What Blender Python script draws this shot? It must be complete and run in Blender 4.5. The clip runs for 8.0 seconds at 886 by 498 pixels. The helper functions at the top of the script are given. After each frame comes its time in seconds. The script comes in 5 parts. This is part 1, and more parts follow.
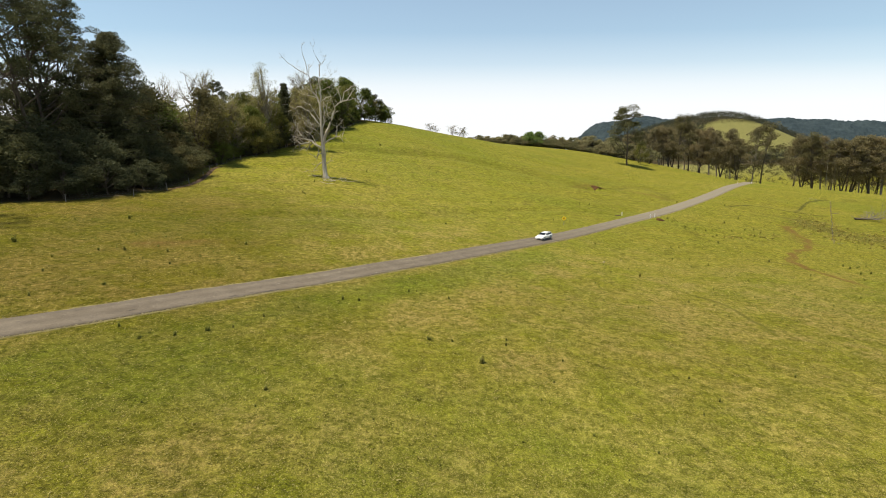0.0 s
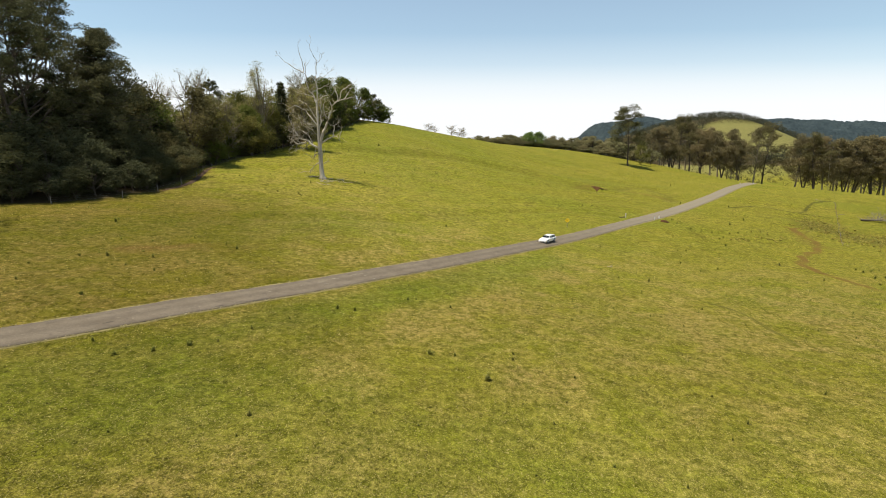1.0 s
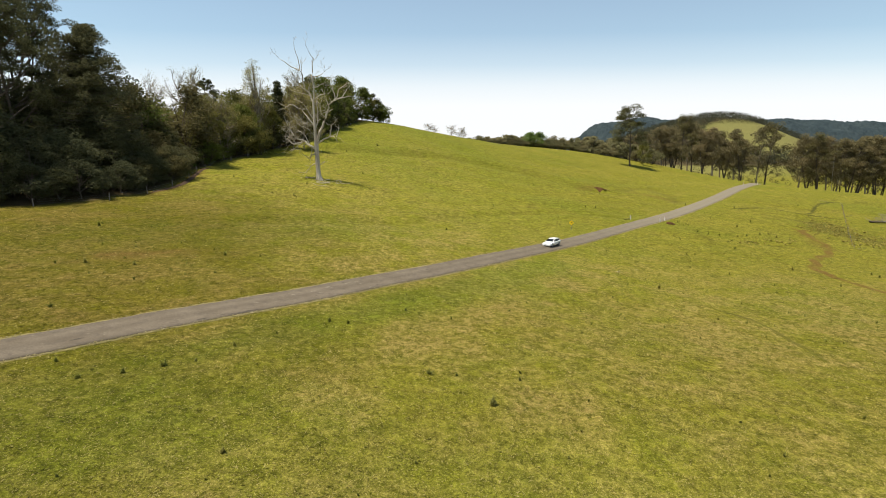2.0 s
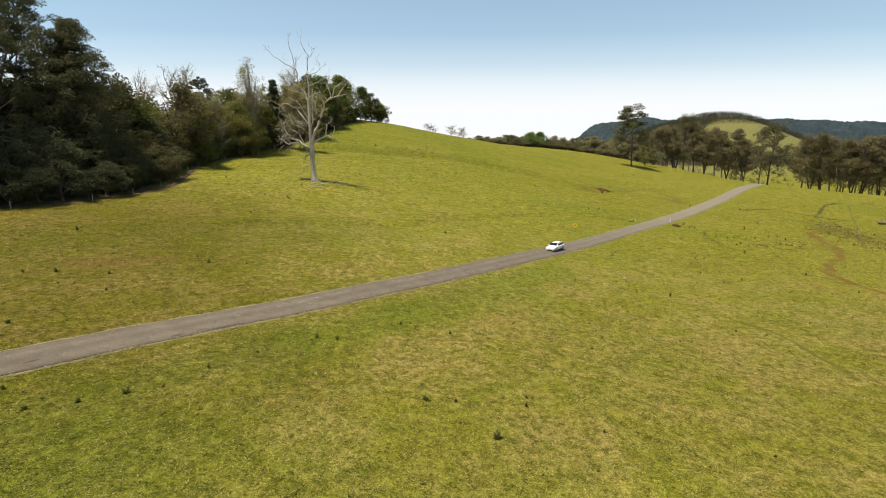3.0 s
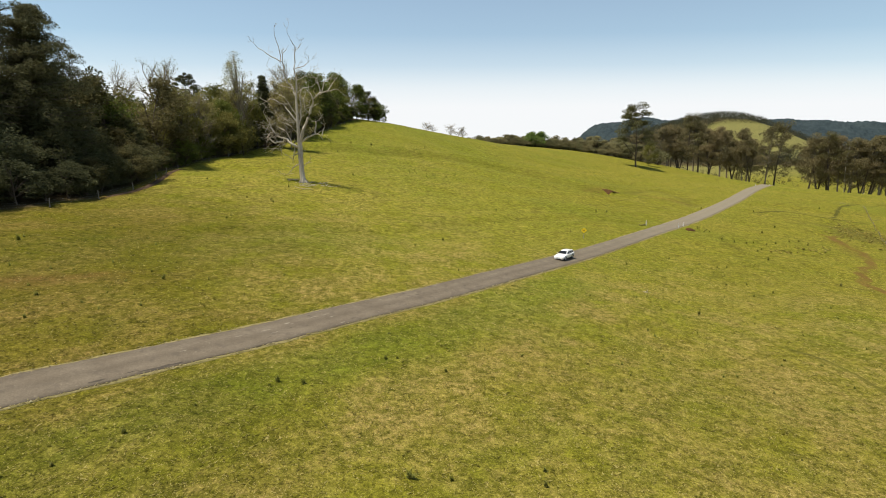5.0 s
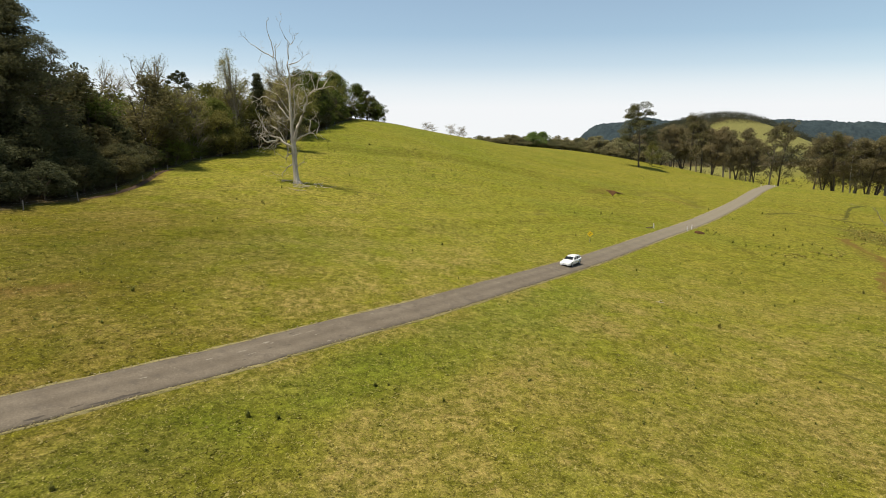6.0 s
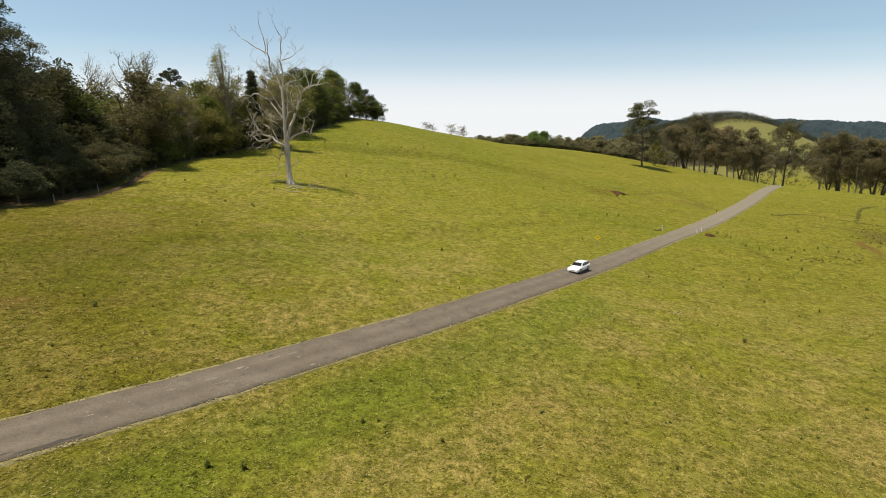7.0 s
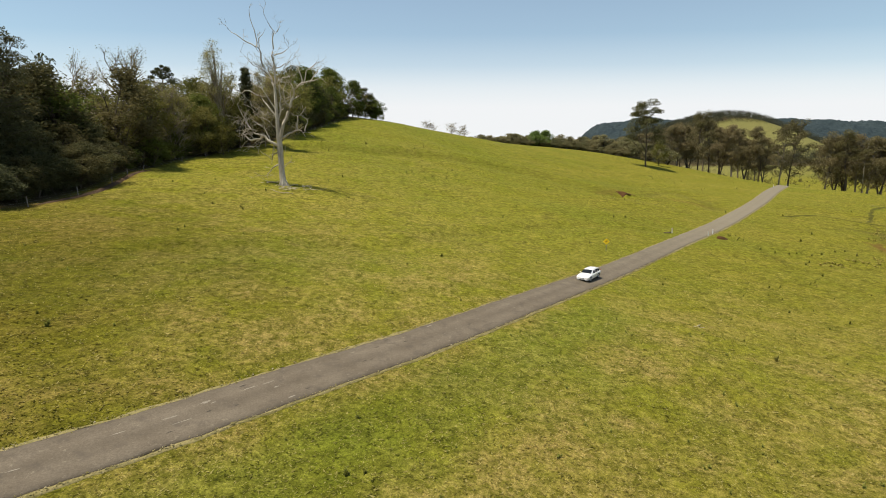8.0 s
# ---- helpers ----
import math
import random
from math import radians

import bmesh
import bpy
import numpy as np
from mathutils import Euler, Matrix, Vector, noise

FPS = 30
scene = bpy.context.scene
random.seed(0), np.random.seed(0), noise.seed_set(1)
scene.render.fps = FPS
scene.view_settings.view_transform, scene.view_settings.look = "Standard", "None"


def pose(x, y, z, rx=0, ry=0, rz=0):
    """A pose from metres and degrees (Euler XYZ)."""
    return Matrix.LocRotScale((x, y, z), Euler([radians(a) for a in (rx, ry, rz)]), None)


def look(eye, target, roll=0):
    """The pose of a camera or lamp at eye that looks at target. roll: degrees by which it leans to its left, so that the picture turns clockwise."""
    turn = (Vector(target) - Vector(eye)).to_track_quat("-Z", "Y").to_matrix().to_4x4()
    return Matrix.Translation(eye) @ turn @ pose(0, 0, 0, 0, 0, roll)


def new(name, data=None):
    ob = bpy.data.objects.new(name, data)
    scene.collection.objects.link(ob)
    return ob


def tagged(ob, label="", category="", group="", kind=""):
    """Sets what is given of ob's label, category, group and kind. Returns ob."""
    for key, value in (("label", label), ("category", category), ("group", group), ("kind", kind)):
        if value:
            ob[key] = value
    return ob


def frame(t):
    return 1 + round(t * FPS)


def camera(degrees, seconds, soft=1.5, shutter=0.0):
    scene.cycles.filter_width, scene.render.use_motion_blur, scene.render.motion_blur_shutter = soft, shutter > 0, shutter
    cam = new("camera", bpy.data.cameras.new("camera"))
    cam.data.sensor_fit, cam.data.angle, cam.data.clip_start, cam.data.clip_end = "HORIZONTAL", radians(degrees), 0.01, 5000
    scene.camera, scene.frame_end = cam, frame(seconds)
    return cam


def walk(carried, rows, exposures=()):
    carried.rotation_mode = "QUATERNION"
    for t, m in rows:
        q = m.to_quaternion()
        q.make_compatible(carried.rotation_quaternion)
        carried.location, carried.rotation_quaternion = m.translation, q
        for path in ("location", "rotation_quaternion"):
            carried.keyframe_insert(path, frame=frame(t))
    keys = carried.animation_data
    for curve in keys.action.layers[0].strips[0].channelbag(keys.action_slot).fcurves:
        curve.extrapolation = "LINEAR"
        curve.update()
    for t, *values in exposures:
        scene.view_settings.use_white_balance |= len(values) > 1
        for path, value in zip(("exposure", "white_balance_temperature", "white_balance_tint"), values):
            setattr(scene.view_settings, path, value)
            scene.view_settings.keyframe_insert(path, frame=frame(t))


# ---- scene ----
cam = camera(82.0, 8.0, soft=1.0)
PATH = [
    (0, pose(0.0, 0.0, 14.469, 80.29, 0.0, 0.0)),
    (0.5, pose(-0.127, 1.711, 14.435, 80.322, 0.005, -0.075)),
    (1, pose(-0.257, 3.569, 14.448, 80.348, 0.012, -0.119)),
    (1.5, pose(-0.322, 5.51, 14.482, 80.363, 0.021, -0.125)),
    (3, pose(-0.131, 11.88, 14.614, 80.394, 0.032, -0.159)),
    (3.5, pose(-0.015, 14.093, 14.595, 80.4, 0.048, -0.18)),
    (4, pose(0.119, 16.446, 14.563, 80.411, 0.06, -0.186)),
    (4.5, pose(0.236, 18.821, 14.502, 80.429, 0.067, -0.189)),
    (6, pose(0.573, 26.348, 14.447, 80.492, 0.056, -0.131)),
    (6.5, pose(0.637, 28.888, 14.431, 80.497, 0.064, -0.113)),
    (7, pose(0.699, 31.554, 14.44, 80.487, 0.088, -0.094)),
    (7.5, pose(0.718, 34.164, 14.424, 80.472, 0.109, -0.069)),
    (8, pose(0.765, 36.861, 14.469, 80.462, 0.126, -0.045)),
]
walk(cam, PATH, ((0, 0.57), (1.5, 0.56), (4, 0.50), (6, 0.43), (8, 0.40)))

# ---------------------------------------------------------------- light
SUN_AZ, SUN_EL = radians(-102), radians(70)      # azimuth from +y towards +x
sun_way = Vector((math.sin(SUN_AZ) * math.cos(SUN_EL), math.cos(SUN_AZ) * math.cos(SUN_EL), math.sin(SUN_EL)))
world = bpy.data.worlds.new("sky")
scene.world = world
world.use_nodes = True
wn = world.node_tree
wn.nodes.clear()
sky = wn.nodes.new("ShaderNodeTexSky")
sky.sky_type, sky.sun_disc = "NISHITA", False
sky.sun_elevation, sky.sun_rotation = SUN_EL, SUN_AZ
sky.altitude, sky.air_density, sky.dust_density, sky.ozone_density = 200, 1.0, 0.2, 2.0
background = wn.nodes.new("ShaderNodeBackground")
background.inputs["Strength"].default_value = 0.099
world_out = wn.nodes.new("ShaderNodeOutputWorld")
# a bank of thin white haze lies along the whole horizon
aim = wn.nodes.new("ShaderNodeTexCoord")
split = wn.nodes.new("ShaderNodeSeparateXYZ")
wn.links.new(aim.outputs["Generated"], split.inputs[0])
bank = wn.nodes.new("ShaderNodeValToRGB")
for place in (0.4, 0.6, 0.8):
    bank.color_ramp.elements.new(place)
for el, (pos, value) in zip(bank.color_ramp.elements, ((0.105, 0.98), (0.14, 0.78), (0.18, 0.42), (0.235, 0.20), (0.50, 0.09))):
    el.position, el.color = pos, (value, value, value, 1)
# lower to the sides, so the bank looks level in the camera's view
ahead = wn.nodes.new("ShaderNodeMath")
ahead.operation = "ABSOLUTE"
wn.links.new(split.outputs[1], ahead.inputs[0])
reach = wn.nodes.new("ShaderNodeMath")
reach.operation = "MULTIPLY_ADD"
wn.links.new(ahead.outputs[0], reach.inputs[0])
reach.inputs[1].default_value, reach.inputs[2].default_value = 0.75, 0.25
rise = wn.nodes.new("ShaderNodeMath")
rise.operation = "DIVIDE"
wn.links.new(split.outputs[2], rise.inputs[0])
wn.links.new(reach.outputs[0], rise.inputs[1])
wn.links.new(rise.outputs[0], bank.inputs[0])
veil = wn.nodes.new("ShaderNodeMix")
veil.data_type = "RGBA"
veil.inputs[7].default_value = (6.85, 6.95, 7.05, 1)
wn.links.new(bank.outputs[0], veil.inputs[0])
teal = wn.nodes.new("ShaderNodeMix")
teal.data_type, teal.blend_type = "RGBA", "MULTIPLY"
teal.inputs[0].default_value = 1.0
teal.inputs[7].default_value = (0.94, 1.05, 0.95, 1)
wn.links.new(sky.outputs[0], teal.inputs[6])
wn.links.new(teal.outputs[2], veil.inputs[6])
wn.links.new(veil.outputs[2], background.inputs[0])
wn.links.new(background.outputs[0], world_out.inputs[0])
lamp = bpy.data.lights.new("sun", "SUN")
lamp.energy, lamp.angle, lamp.color = 4.95, radians(4.5), (1.0, 0.92, 0.77)
sun = new("sun", lamp)
sun.matrix_world = look(sun_way * 100, (0, 0, 0))


# ---------------------------------------------------------------- materials
def material(name, rough=0.8, metal=0.0, spec=0.3):
    m = bpy.data.materials.new(name)
    m.use_nodes = True
    b = m.node_tree.nodes["Principled BSDF"]
    b.inputs["Roughness"].default_value = rough
    b.inputs["Metallic"].default_value = metal
    b.inputs["Specular IOR Level"].default_value = spec
    return m, m.node_tree, b


def node(tree, kind, **values):
    n = tree.nodes.new(kind)
    for key, value in values.items():
        n.inputs[key.replace("_", " ")].default_value = value
    return n


def noise_tex(tree, scale, detail=4.0, rough=0.55, where=None, stretch=None):
    n = node(tree, "ShaderNodeTexNoise", Scale=scale, Detail=detail, Roughness=rough)
    if where is None:
        where = tree.nodes.new("ShaderNodeTexCoord").outputs["Object"]
    if stretch:
        mp = tree.nodes.new("ShaderNodeMapping")
        mp.inputs["Scale"].default_value = stretch
        tree.links.new(where, mp.inputs["Vector"])
        where = mp.outputs["Vector"]
    tree.links.new(where, n.inputs["Vector"])
    return n.outputs["Fac"]


def ramp(tree, fac, *stops):
    r = tree.nodes.new("ShaderNodeValToRGB")
    e = r.color_ramp.elements
    while len(e) < len(stops):
        e.new(0.5)
    for el, (pos, col) in zip(e, stops):
        el.position = pos
        el.color = (*col, 1) if len(col) == 3 else (col[0], col[0], col[0], 1)
    tree.links.new(fac, r.inputs[0])
    return r.outputs[0]


def mix(tree, fac, a, b, how="MIX"):
    m = tree.nodes.new("ShaderNodeMix")
    m.data_type, m.blend_type = "RGBA", how
    for socket, value in ((m.inputs[0], fac), (m.inputs[6], a), (m.inputs[7], b)):
        if isinstance(value, bpy.types.NodeSocket):
            tree.links.new(value, socket)
        elif isinstance(value, (int, float)):
            socket.default_value = value
        else:
            socket.default_value = (*value, 1)
    return m.outputs[2]


def bump(tree, shader, height, strength=0.5, distance=0.05):
    b = node(tree, "ShaderNodeBump", Strength=strength, Distance=distance)
    tree.links.new(height, b.inputs["Height"])
    tree.links.new(b.outputs[0], shader.inputs["Normal"])


def grained(name, light, dark, scale, rough=0.8, metal=0.0, relief=0.3, depth=0.02, spec=0.18, stretch=None):
    """A surface of two tones in a coarse and a fine grain."""
    m, t, b = material(name, rough, metal, spec)
    coarse, fine = noise_tex(t, scale * 0.17, 3, stretch=stretch), noise_tex(t, scale, 6, 0.65, stretch=stretch)
    col = mix(t, 0.55, ramp(t, coarse, (0.35, dark), (0.65, light)), ramp(t, fine, (0.3, dark), (0.7, light)))
    t.links.new(col, b.inputs["Base Color"])
    bump(t, b, fine, relief, depth)
    return m


def leaf_material(name, light, dark, warm):
    """Foliage: each leaf its own tone between dark and light, a few turned warm, each plant a little different."""
    m, t, b = material(name, 0.7, 0.0, 0.10)
    geo, info = t.nodes.new("ShaderNodeNewGeometry"), t.nodes.new("ShaderNodeObjectInfo")
    mid = tuple(0.55 * a + 0.45 * b for a, b in zip(dark, light))
    col = ramp(t, geo.outputs["Random Per Island"], (0.0, mid), (0.62, light), (0.90, light), (1.0, warm))
    patch = ramp(t, noise_tex(t, 0.35, 2), (0.38, (0.62,)), (0.66, (1.25,)))
    col = mix(t, 1.0, col, patch, "MULTIPLY")
    col = mix(t, 0.5, col, ramp(t, info.outputs["Random"], (0.0, dark), (0.5, light), (1.0, warm)))
    t.links.new(col, b.inputs["Base Color"])
    tr = t.nodes.new("ShaderNodeBsdfTranslucent")
    t.links.new(col, tr.inputs["Color"])
    both = node(t, "ShaderNodeMixShader", Fac=0.38)
    t.links.new(b.outputs[0], both.inputs[1])
    t.links.new(tr.outputs[0], both.inputs[2])
    t.links.new(both.outputs[0], t.nodes["Material Output"].inputs["Surface"])
    return m


def attribute(t, name):
    a = t.nodes.new("ShaderNodeAttribute")
    a.attribute_name = name
    return a.outputs["Fac"]


def pasture_colour(t, grain=1.0):
    """The mottled tones of the turf, and its two finer grains."""
    where = t.nodes.new("ShaderNodeTexCoord").outputs["Object"]
    broad = noise_tex(t, 0.045, 4, 0.6, where)
    mid = noise_tex(t, 0.42, 5, 0.65, where)
    clump = noise_tex(t, 1.3, 7, 0.85, where)
    fine = noise_tex(t, 5.5, 5, 0.85, where)
    col = ramp(t, broad, (0.34, (0.120, 0.124, 0.012)), (0.5, (0.147, 0.139, 0.015)), (0.66, (0.170, 0.149, 0.021)))
    col = mix(t, 0.5, col, ramp(t, mid, (0.34, (0.092, 0.098, 0.011)), (0.52, (0.149, 0.141, 0.016)), (0.68, (0.204, 0.172, 0.034))))
    straw = ramp(t, noise_tex(t, 0.13, 5, 0.7, where), (0.40, (0,)), (0.60, (1,)))
    straw = mix(t, 1.0, straw, attribute(t, "dry"), "MULTIPLY")
    col = mix(t, ramp(t, mix(t, 1.0, straw, ramp(t, clump, (0.38, (0,)), (0.60, (1,))), "MULTIPLY"), (0, (0,)), (1, (0.75,))), col, (0.235, 0.172, 0.060))
    green = ramp(t, noise_tex(t, 0.21, 4, 0.6, where), (0.55, (0,)), (0.68, (0.4,)))
    green = mix(t, 1.0, green, attribute(t, "lush"), "ADD")
    col = mix(t, green, col, ramp(t, mid, (0.3, (0.084, 0.104, 0.011)), (0.7, (0.124, 0.136, 0.014))))
    # treads of grazing cattle that follow the slope
    split = t.nodes.new("ShaderNodeSeparateXYZ")
    t.links.new(where, split.inputs[0])
    level = t.nodes.new("ShaderNodeMath")
    level.operation = "MULTIPLY_ADD"
    t.links.new(noise_tex(t, 0.06, 3, 0.6, where), level.inputs[0])
    level.inputs[1].default_value = 5.0
    t.links.new(split.outputs[2], level.inputs[2])
    step = t.nodes.new("ShaderNodeMath")
    step.operation = "PINGPONG"
    step.inputs[1].default_value = 0.62
    t.links.new(level.outputs[0], step.inputs[0])
    worn = ramp(t, step.outputs[0], (0.0, (1,)), (0.16, (0,)))
    worn = mix(t, 1.0, worn, ramp(t, noise_tex(t, 0.09, 4, 0.7, where), (0.46, (0,)), (0.60, (0.75,))), "MULTIPLY")
    worn = mix(t, 1.0, worn, attribute(t, "tread"), "MULTIPLY")
    col = mix(t, worn, col, (0.078, 0.074, 0.012))
    # painted darkening of the turf, by area
    col = mix(t, attribute(t, "dimmed"), col, mix(t, 1.0, col, (0.61, 0.575, 0.50), "MULTIPLY"))
    col = mix(t, 1.0, col, ramp(t, clump, (0.39, (0.61,)), (0.5, (0.98,)), (0.61, (1.38,))), "MULTIPLY")
    coarse = noise_tex(t, 0.8, 7, 0.85, where)
    coarse = mix(t, attribute(t, "tread"), (1.0, 1.0, 1.0), ramp(t, coarse, (0.38, (0.56, 0.53, 0.54)), (0.47, (0.98, 0.97, 0.94)), (0.53, (1.08, 1.07, 1.03)), (0.62, (1.26, 1.23, 1.20))))
    col = mix(t, 1.0, col, coarse, "MULTIPLY")
    # distance haze painted into the colour of the far fields
    col = mix(t, attribute(t, "hazed"), col, (0.142, 0.132, 0.052))
    fleck = noise_tex(t, 9.5, 3, 0.9, where)
    col = mix(t, grain, col, ramp(t, fleck, (0.38, (0.78,)), (0.5, (0.97,)), (0.62, (1.30,))), "MULTIPLY")
    col = mix(t, grain, col, ramp(t, fine, (0.39, (0.72,)), (0.5, (0.97,)), (0.61, (1.32,))), "MULTIPLY")
    return col, clump, fine


def pasture_material():
    m, t, b = material("pasture", 0.95, 0.0, 0.03)
    col, clump, fine = pasture_colour(t)
    edge = mix(t, 1.0, attribute(t, "bare"), ramp(t, clump, (0.38, (0.35,)), (0.58, (1.15,))), "MULTIPLY")
    col = mix(t, edge, col, ramp(t, fine, (0.35, (0.078, 0.042, 0.012)), (0.65, (0.148, 0.086, 0.027))))
    # dark earth, and shade painted into hollows and the ditch
    edge = mix(t, 1.0, attribute(t, "mud_shade"), ramp(t, clump, (0.36, (0.45,)), (0.56, (1.15,))), "MULTIPLY")
    col = mix(t, edge, col, ramp(t, fine, (0.35, (0.036, 0.036, 0.008)), (0.65, (0.080, 0.074, 0.016))))
    col = mix(t, attribute(t, "litter"), col, ramp(t, fine, (0.35, (0.03, 0.024, 0.014)), (0.65, (0.085, 0.062, 0.034))))
    t.links.new(col, b.inputs["Base Color"])
    bump(t, b, mix(t, 0.5, clump, fine), 0.5, 0.10)
    return m


def blade_material():
    """Grass blades in the tones of the turf where they stand, some bleached to straw; light shines through them."""
    m, t, b = material("grass_blades", 0.8, 0.0, 0.07)
    col, clump, fine = pasture_colour(t, 0.4)
    one = t.nodes.new("ShaderNodeNewGeometry").outputs["Random Per Island"]
    col = mix(t, 1.0, col, ramp(t, one, (0.0, (0.60,)), (0.5, (1.02,)), (1.0, (1.95,))), "MULTIPLY")
    col = mix(t, ramp(t, one, (0.60, (0,)), (0.95, (0.65,))), col, (0.36, 0.295, 0.115))
    t.links.new(col, b.inputs["Base Color"])
    tr = t.nodes.new("ShaderNodeBsdfTranslucent")
    t.links.new(col, tr.inputs["Color"])
    # a sward is lit as a whole: its blades take the light that falls from above
    up = node(t, "ShaderNodeCombineXYZ", Z=1.0)
    t.links.new(up.outputs[0], b.inputs["Normal"])
    both = node(t, "ShaderNodeMixShader", Fac=0.34)
    t.links.new(b.outputs[0], both.inputs[1])
    t.links.new(tr.outputs[0], both.inputs[2])
    t.links.new(both.outputs[0], t.nodes["Material Output"].inputs["Surface"])
    return m


def asphalt_material():
    m, t, b = material("asphalt", 0.95, 0.0, 0.12)
    where = t.nodes.new("ShaderNodeTexCoord").outputs["Object"]
    col = ramp(t, noise_tex(t, 0.35, 5, 0.65, where), (0.3, (0.106, 0.085, 0.061)), (0.7, (0.143, 0.117, 0.086)))
    across = attribute(t, "across")
    track = ramp(t, across, (0.0, (0.90,)), (0.14, (0.95,)), (0.28, (1.14,)), (0.5, (0.88,)), (0.72, (1.12,)), (0.88, (0.94,)), (0.965, (0.90,)), (1.0, (0.55,)))
    col = mix(t, 0.8, col, mix(t, 1.0, col, track, "MULTIPLY"))
    streak = noise_tex(t, 1.0, 5, 0.7, where, (0.9, 0.9, 1))
    col = mix(t, 1.0, col, ramp(t, noise_tex(t, 9.0, 6, 0.8, where), (0.3, (0.7,)), (0.7, (1.25,))), "MULTIPLY")
    col = mix(t, ramp(t, streak, (0.53, (0,)), (0.66, (0.6,))), col, (0.080, 0.066, 0.052))
    col = mix(t, ramp(t, noise_tex(t, 2.6, 5, 0.75, where), (0.60, (0,)), (0.70, (0.5,))), col, (0.26, 0.22, 0.16))
    # the seal is paler towards the crest
    col = mix(t, attribute(t, "pale"), col, mix(t, 0.4, (0.215, 0.185, 0.130), col))
    t.links.new(col, b.inputs["Base Color"])
    bump(t, b, noise_tex(t, 30.0, 4, 0.7, where), 0.4, 0.01)
    return m


PASTURE, ASPHALT = pasture_material(), asphalt_material()
VERGE = grained("dry_verge", (0.29, 0.235, 0.105), (0.125, 0.112, 0.034), 6, 0.95, relief=0.8, depth=0.05)
CHALK = grained("worn_paint", (0.30, 0.265, 0.21), (0.15, 0.125, 0.095), 3.5, 0.9)
TAR = grained("tar_stain", (0.070, 0.057, 0.043), (0.040, 0.032, 0.024), 5, 0.85)
SOIL = grained("red_soil", (0.098, 0.048, 0.017), (0.034, 0.017, 0.007), 5, 0.95, relief=0.8, depth=0.08)
BARK = grained("bark", (0.12, 0.095, 0.07), (0.05, 0.04, 0.03), 3, 0.9, relief=0.7, depth=0.05, stretch=(1, 1, 0.25))
PALE_BARK = grained("pale_bark", (0.31, 0.255, 0.185), (0.13, 0.105, 0.075), 2.5, 0.85, relief=0.5, depth=0.04, stretch=(1, 1, 0.25))
DEAD_WOOD = grained("silver_dead_wood", (0.58, 0.515, 0.41), (0.22, 0.185, 0.145), 3.2, 0.8, relief=0.7, depth=0.06, stretch=(1, 1, 0.2))
POST_WOOD = grained("weathered_post", (0.24, 0.21, 0.18), (0.11, 0.095, 0.08), 6, 0.9, stretch=(1, 1, 0.2))
LEAF_DARK = leaf_material("leaf_dark", (0.098, 0.100, 0.043), (0.053, 0.056, 0.025), (0.132, 0.114, 0.052))
LEAF_PINE = leaf_material("leaf_pine", (0.086, 0.091, 0.043), (0.048, 0.053, 0.027), (0.110, 0.103, 0.048))
LEAF_OLIVE = leaf_material("leaf_olive", (0.196, 0.186, 0.048), (0.092, 0.098, 0.026), (0.240, 0.205, 0.064))
LEAF_BROWN = leaf_material("leaf_brown", (0.128, 0.114, 0.046), (0.062, 0.060, 0.025), (0.158, 0.130, 0.056))
LEAF_GREEN = leaf_material("leaf_green", (0.140, 0.165, 0.034), (0.066, 0.085, 0.018), (0.200, 0.190, 0.050))
LEAF_PALE = leaf_material("leaf_pale", (0.300, 0.270, 0.095), (0.160, 0.150, 0.050), (0.380, 0.310, 0.150))
LEAF_GUM = leaf_material("leaf_gum", (0.208, 0.174, 0.084), (0.112, 0.100, 0.050), (0.270, 0.205, 0.108))
LEAF_FRESH = leaf_material("leaf_fresh", (0.170, 0.235, 0.060), (0.095, 0.140, 0.035), (0.220, 0.250, 0.080))
LEAF_LONE = leaf_material("leaf_lone", (0.120, 0.118, 0.048), (0.056, 0.060, 0.024), (0.165, 0.140, 0.060))
# leaf tone lightened and greyed to carry the haze over the far hedge
LEAF_HEDGE = leaf_material("leaf_hedge", (0.225, 0.210, 0.098), (0.122, 0.122, 0.058), (0.290, 0.240, 0.125))
LEAF_WEED = leaf_material("leaf_weed", (0.225, 0.235, 0.050), (0.140, 0.155, 0.031), (0.300, 0.260, 0.078))
LEAF_RUSH = leaf_material("leaf_rush", (0.370, 0.310, 0.075), (0.230, 0.200, 0.048), (0.450, 0.350, 0.105))
BLADES = blade_material()
# brown bank, its tone darkened for the wood's shade falling on it
BANK = grained("dry_bank", (0.096, 0.056, 0.031), (0.038, 0.024, 0.013), 4, 0.95, relief=0.8, depth=0.06)


# ---------------------------------------------------------------- mesh helpers
def mesh_of(name, verts, faces, mat, smooth=False):
    """A mesh from an array of places and an array of faces with equally many corners."""
    verts, faces = np.asarray(verts, np.float32), np.asarray(faces, np.int32)
    me = bpy.data.meshes.new(name)
    n, k = faces.shape
    me.vertices.add(len(verts))
    me.vertices.foreach_set("co", verts.ravel())
    me.loops.add(n * k)
    me.loops.foreach_set("vertex_index", faces.ravel())
    me.polygons.add(n)
    me.polygons.foreach_set("loop_start", np.arange(n, dtype=np.int32) * k)
    me.polygons.foreach_set("use_smooth", np.full(n, smooth))
    me.update(calc_edges=True)
    me.materials.append(mat)
    return me


def part(name, data, mat, parent, label=""):
    """A mesh or bmesh as one object under a thing or under a part."""
    if isinstance(data, bmesh.types.BMesh):
        me = bpy.data.meshes.new(name)
        data.to_mesh(me)
        data.free()
        me.materials.append(mat)
        data = me
    ob = new(name, data)
    ob.parent = parent
    return tagged(ob, label)


